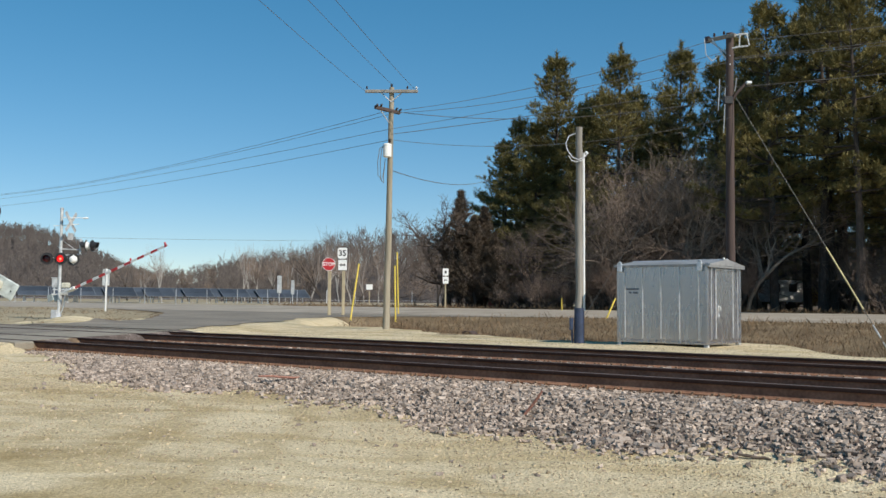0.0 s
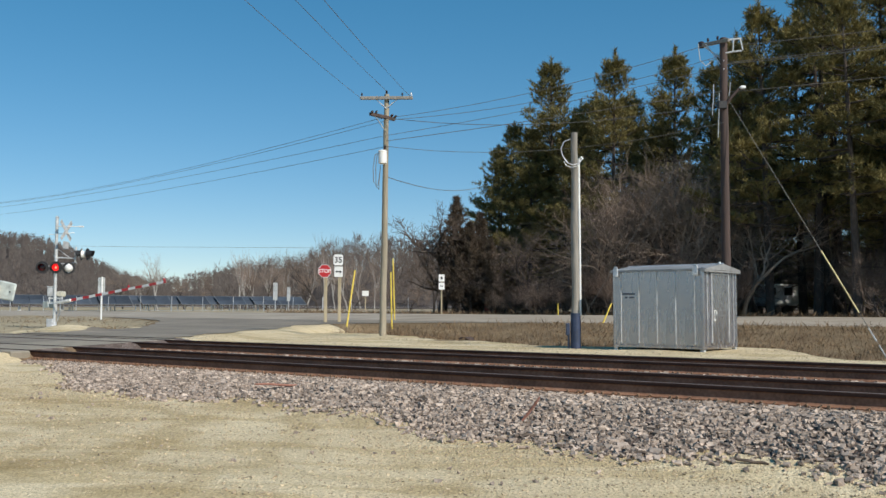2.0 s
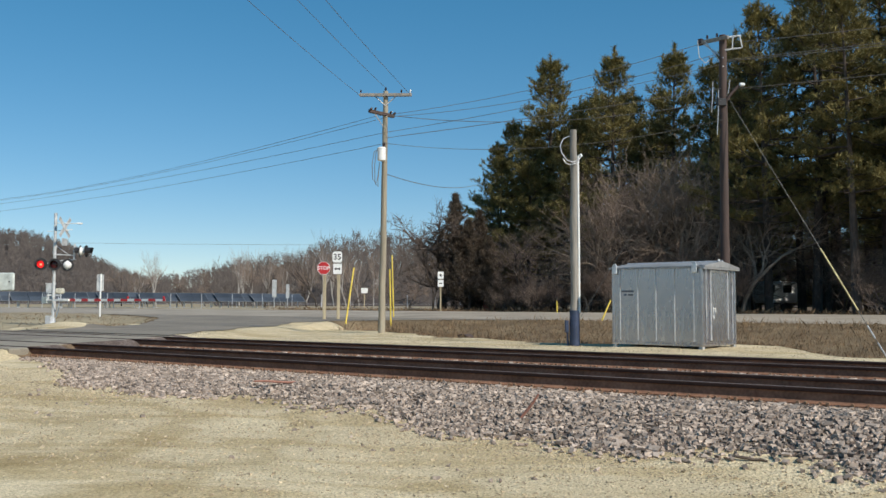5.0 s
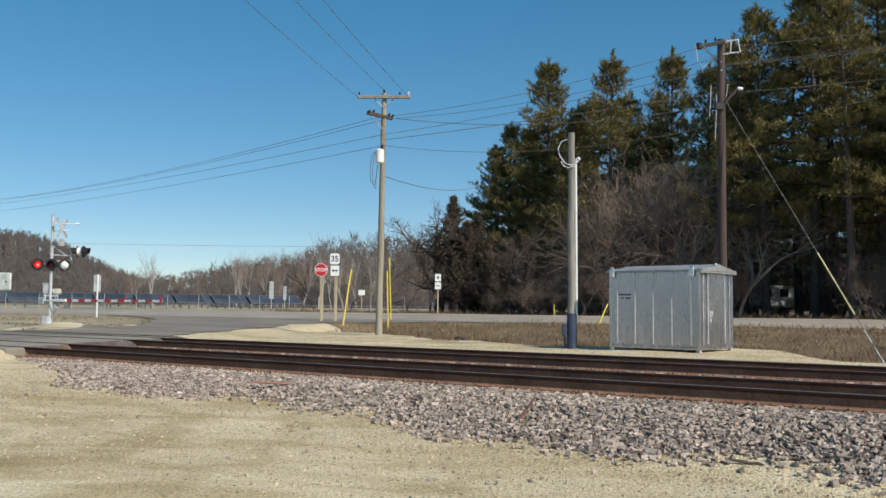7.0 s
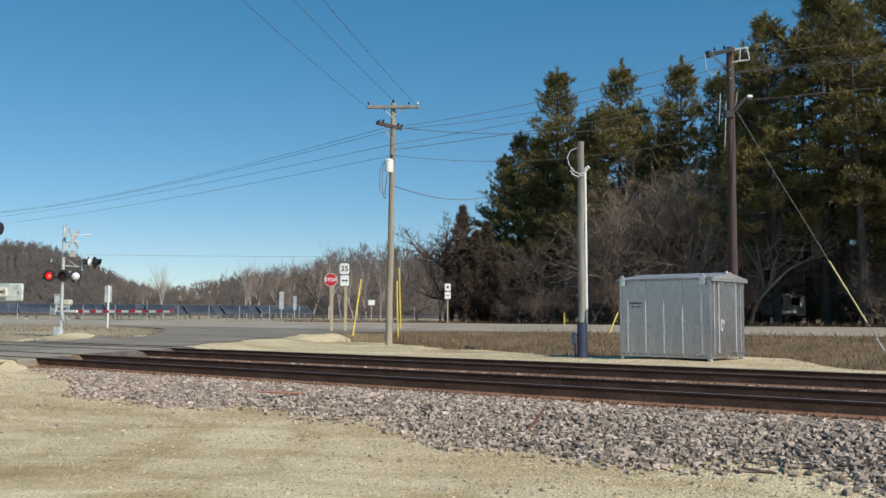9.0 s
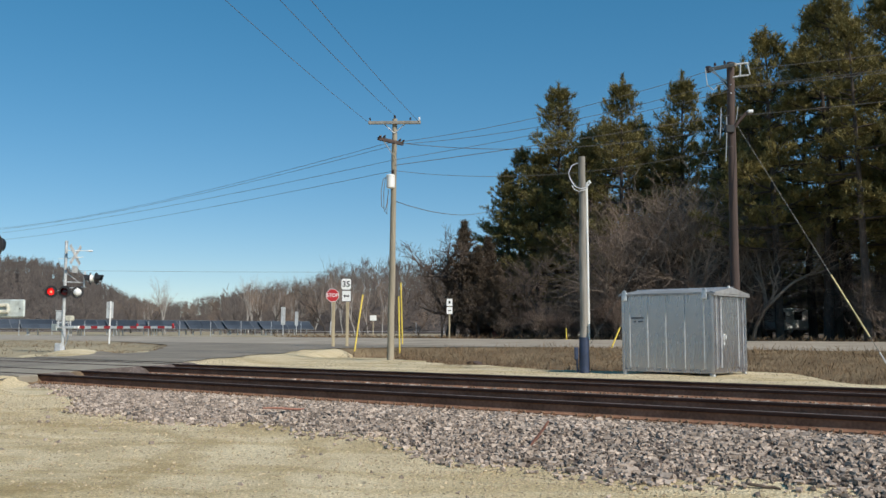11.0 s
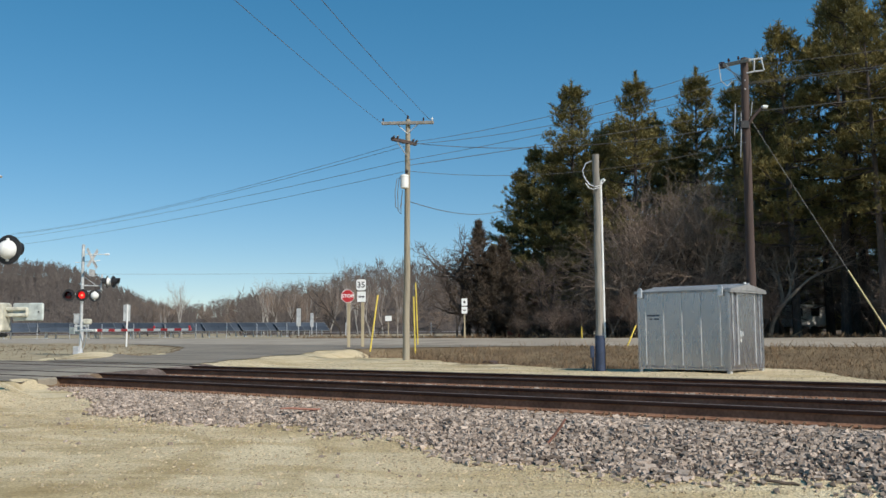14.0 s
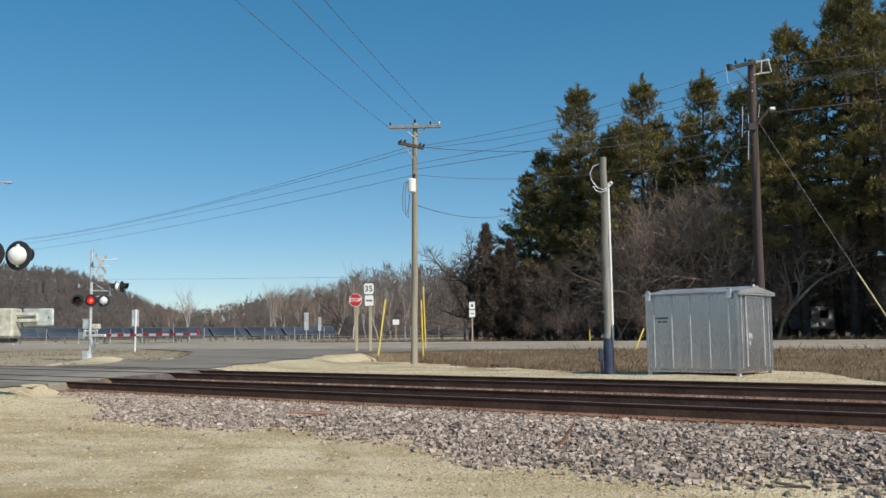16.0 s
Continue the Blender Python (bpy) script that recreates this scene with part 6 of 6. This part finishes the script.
def shoulder(u, n, rg):
    edge = toe(u)
    chance = np.clip((n - edge + 0.35) / 0.7, 0.0, 1) ** 1.6
    return (rg.uniform(0, 1, len(u)) < chance) & (u < 17.2 + 0.5 * np.sin(n * 5)) & (np.abs(n - RAILS[0]) > 0.10)


pts, u, n, rg = scatter(60000, -9.0, 18.0, 8.2, 11.6, 101, shoulder)
stones("ballast_stones", pts + np.array([0, 0, 0.012]), rg.uniform(0.017, 0.037, len(pts)) * np.where(rg.random(len(pts)) < 0.06, 1.35, 1.0), STONE, "grey-pink crushed rock ballast beside the rail", "ballast", 1)


def by_rail(u, n, rg):
    return (u < 17.0 + 0.5 * (n - 10.2)) & (np.abs(n - RAILS[0]) > 0.09) & (np.abs(n - RAILS[2]) > 0.09)


for n_rail, seed in ((RAILS[0], 111), (RAILS[2], 112)):
    pts, u, n, rg = scatter(3600, -9.0, 19.0, n_rail - 0.42, n_rail + 0.3, seed, by_rail)
    stones("rusty_stones", pts + np.array([0, 0, 0.01]), rg.uniform(0.014, 0.034, len(pts)), RUSTSTONE, "rust-stained crushed rock along the foot of the rail", "ballast", seed)


def between(u, n, rg):
    return (u < 17.5 + 0.46 * (n - 10.2)) & (np.abs(n - RAILS[1]) > 0.1) & (np.abs(n - RAILS[2]) > 0.1) & (np.abs(n - RAILS[3]) > 0.1)


pts, u, n, rg = scatter(26000, -9.0, 19.5, 11.6, 17.6, 102, between)
stones("track_stones", pts + np.array([0, 0, 0.02]), rg.uniform(0.025, 0.05, len(pts)), STONE, "grey crushed rock ballast between the rails", "ballast", 2)


def crumbs(u, n, rg):
    return (n < toe(u) + 0.3) & ((rg.uniform(0, 1, len(u)) < 0.35 + 0.65 * np.exp(-np.maximum(0, toe(u) - n) / 1.2)))


pts, u, n, rg = scatter(65000, -3.0, 17.0, 4.5, 9.2, 103, crumbs)
stones("gravel_crumbs", pts, 0.005 + 0.012 * rg.random(len(pts)) ** 3, CRUMB, "loose crumbs of pale limestone on the gravel", "gravel", 3)
pts, u, n, rg = scatter(70, -3.0, 16.0, 5.5, 9.0, 104)
stones("stray_stones", pts + np.array([0, 0, 0.008]), rg.uniform(0.016, 0.036, len(pts)), STONE, "stray dark ballast stones on the pale gravel", "gravel", 4)
pts, u, n, rg = scatter(9000, -4.0, 24.0, 17.6, 26.0, 105)
stones("pad_crumbs", pts, rg.uniform(0.007, 0.017, len(pts)), CRUMB, "loose limestone on the pad beyond the rails", "gravel", 5)


# ---- dry grass ----
def grass(name, count, u0, u1, n0, n1, h0, h1, seed, keep, label, lean=0.5, width=0.012):
    pts, u, n, rg = scatter(count, u0, u1, n0, n1, seed, keep)
    k = len(pts)
    h = rg.uniform(h0, h1, k)
    a = rg.uniform(0, 6.283, k)
    w = width * rg.uniform(0.6, 1.5, k)
    d = np.stack([rg.normal(0, lean, k), rg.normal(0, lean, k), np.ones(k)], 1) * h[:, None]
    s = np.stack([np.cos(a), np.sin(a), np.zeros(k)], 1) * w[:, None]
    v = np.stack([pts - s, pts + s, pts + d * 0.55 + s * 0.6, pts + d * np.array([1.25, 1.25, 0.95])], 1)
    f = (np.array([(0, 1, 2), (0, 2, 3)])[None] + (np.arange(k) * 4)[:, None, None]).reshape(-1, 3)
    me = bpy.data.meshes.new(name)
    me.from_pydata(v.reshape(-1, 3).tolist(), [], f.tolist())
    me.materials.append(GRASS)
    return tagged(new(name, me), label, "dry grass", kind="stuff")


def off_road(u, n, rg):
    k = ground_kind(u, n)
    clump = np.sin(u * 0.9 + np.sin(n * 1.1) * 1.5) * np.sin(n * 1.3 + u * 0.4)
    return ((k == 2) | (k == 4)) & ((u < road_right(n) - 1.0) | (u > road_left(n) + 0.8)) & (rg.uniform(-1.0, 1, len(u)) < clump + 0.3)


grass("ditch_grass", 60000, -8.0, 36.0, 24.0, 44.8, 0.04, 0.16, 201, off_road, "matted dry tan grass in the ditch")
grass("tall_weeds", 10000, -8.0, 34.0, 27.5, 43.5, 0.2, 0.5, 202, off_road, "tall brittle weeds in the ditch", 0.22, 0.008)
grass("verge_grass", 7000, 30.0, 75.0, 18.5, 44.8, 0.05, 0.15, 203, off_road, "short dry verge grass by the crossing")
grass("wood_edge_grass", 10000, -40.0, 60.0, 57.6, 61.5, 0.2, 0.6, 204, None, "dry grass along the edge of the wood", 0.35, 0.016)


# ---- small litter by the rails ----
def litter(name, x, y, z, turn, pitch, size, mat, label, category):
    g = Geo()
    r = random.Random(int(abs(x) * 100))
    pts = [(size[0] * (i / 5 - 0.5), r.uniform(-1, 1) * size[1] * 0.5, r.uniform(-1, 1) * size[1] * 0.25) for i in range(6)]
    g.tube(pts, [size[1] * q for q in (0.35, 0.5, 0.55, 0.5, 0.48, 0.3)], 6)
    ob = part(name, g, mat, m=pose(x, y, z, 0, pitch, turn))
    return tagged(ob, label, category)


RUSTSTRAP = material("faded_red_strap", (0.30, 0.14, 0.10), 0.8, grain=20, blotch=4, bump=0.2)
DEADWOOD = material("dead_stick", (0.12, 0.09, 0.07), 0.9, grain=20, blotch=4, bump=0.4)


def on_ground(u, n, dz=0.0):
    p = un(u, n)
    return p.x, p.y, float(height(u, n)) + dz


litter("red_strap", *on_ground(5.22, 9.2, 0.13), -20, -52, (0.42, 0.035), RUSTSTRAP, "faded red strap standing up out of the ballast", "strap")
litter("red_strap", *on_ground(9.5, 9.55, 0.06), 25, 4, (0.85, 0.035), RUSTSTRAP, "faded red strap lying on the ballast", "strap")
litter("broken_block", *on_ground(5.05, 8.78, 0.02), 5, 0, (0.24, 0.06), DEADWOOD, "dark broken lump of wood on the gravel", "wood scrap")
litter("stick", *on_ground(3.63, 8.72, 0.02), -12, 3, (0.30, 0.035), DEADWOOD, "short dark stick on the gravel", "stick")
litter("stick", *on_ground(2.6, 8.82, 0.02), -30, 3, (0.32, 0.03), DEADWOOD, "short dark stick on the gravel", "stick")
litter("broken_block", *on_ground(4.5, 8.6, 0.02), -30, 0, (0.10, 0.05), DEADWOOD, "small dark broken lump of wood on the gravel", "wood scrap")

# ---- half-hidden things in the wood ----
shed = thing("red_shed", pose(4.2, 84.0, 0.4, 0, 0, -12), "dark red shed half hidden by brush", "shed")
g = Geo()
g.box((0, 0, 1.1), (4.2, 3.0, 2.2), None, 0.02)
part("wall", g, BRICKRED, shed)
g = Geo()
g.prism([(-2.4, 2.15), (0, 3.1), (2.4, 2.15), (2.4, 2.05), (0, 3.0), (-2.4, 2.05)], -1.7, 1.7)
part("roof", g, GALV, shed, smooth=0)
camper = thing("white_trailer", pose(26.3, 72.0, 0.5, 0, 0, 20), "white trailer behind the pines", "trailer")
g = Geo()
g.box((0, 0, 1.5), (3.0, 2.2, 1.7), None, 0.15)
part("body", g, WHITE, camper)
for x in (-1.2, 0.4):
    g = Geo()
    g.box((x, -1.11, 1.75), (0.8, 0.02, 0.6), None, 0.01)
    part("window", g, BLACK, camper)
for x in (-0.6, 0.3):
    g = Geo()
    g.tube([(x, -1.05, 0.3), (x, -0.85, 0.3)], 0.40, 16)
    part("wheel", g, BLACK, camper)
for x, y in ((0.0, -0.9), (-1.2, 0.8)):
    g = Geo()
    g.tube([(x, y, -0.5), (x, y, 0.7)], 0.06, 8)
    part("jack", g, GALV, camper)

motions()
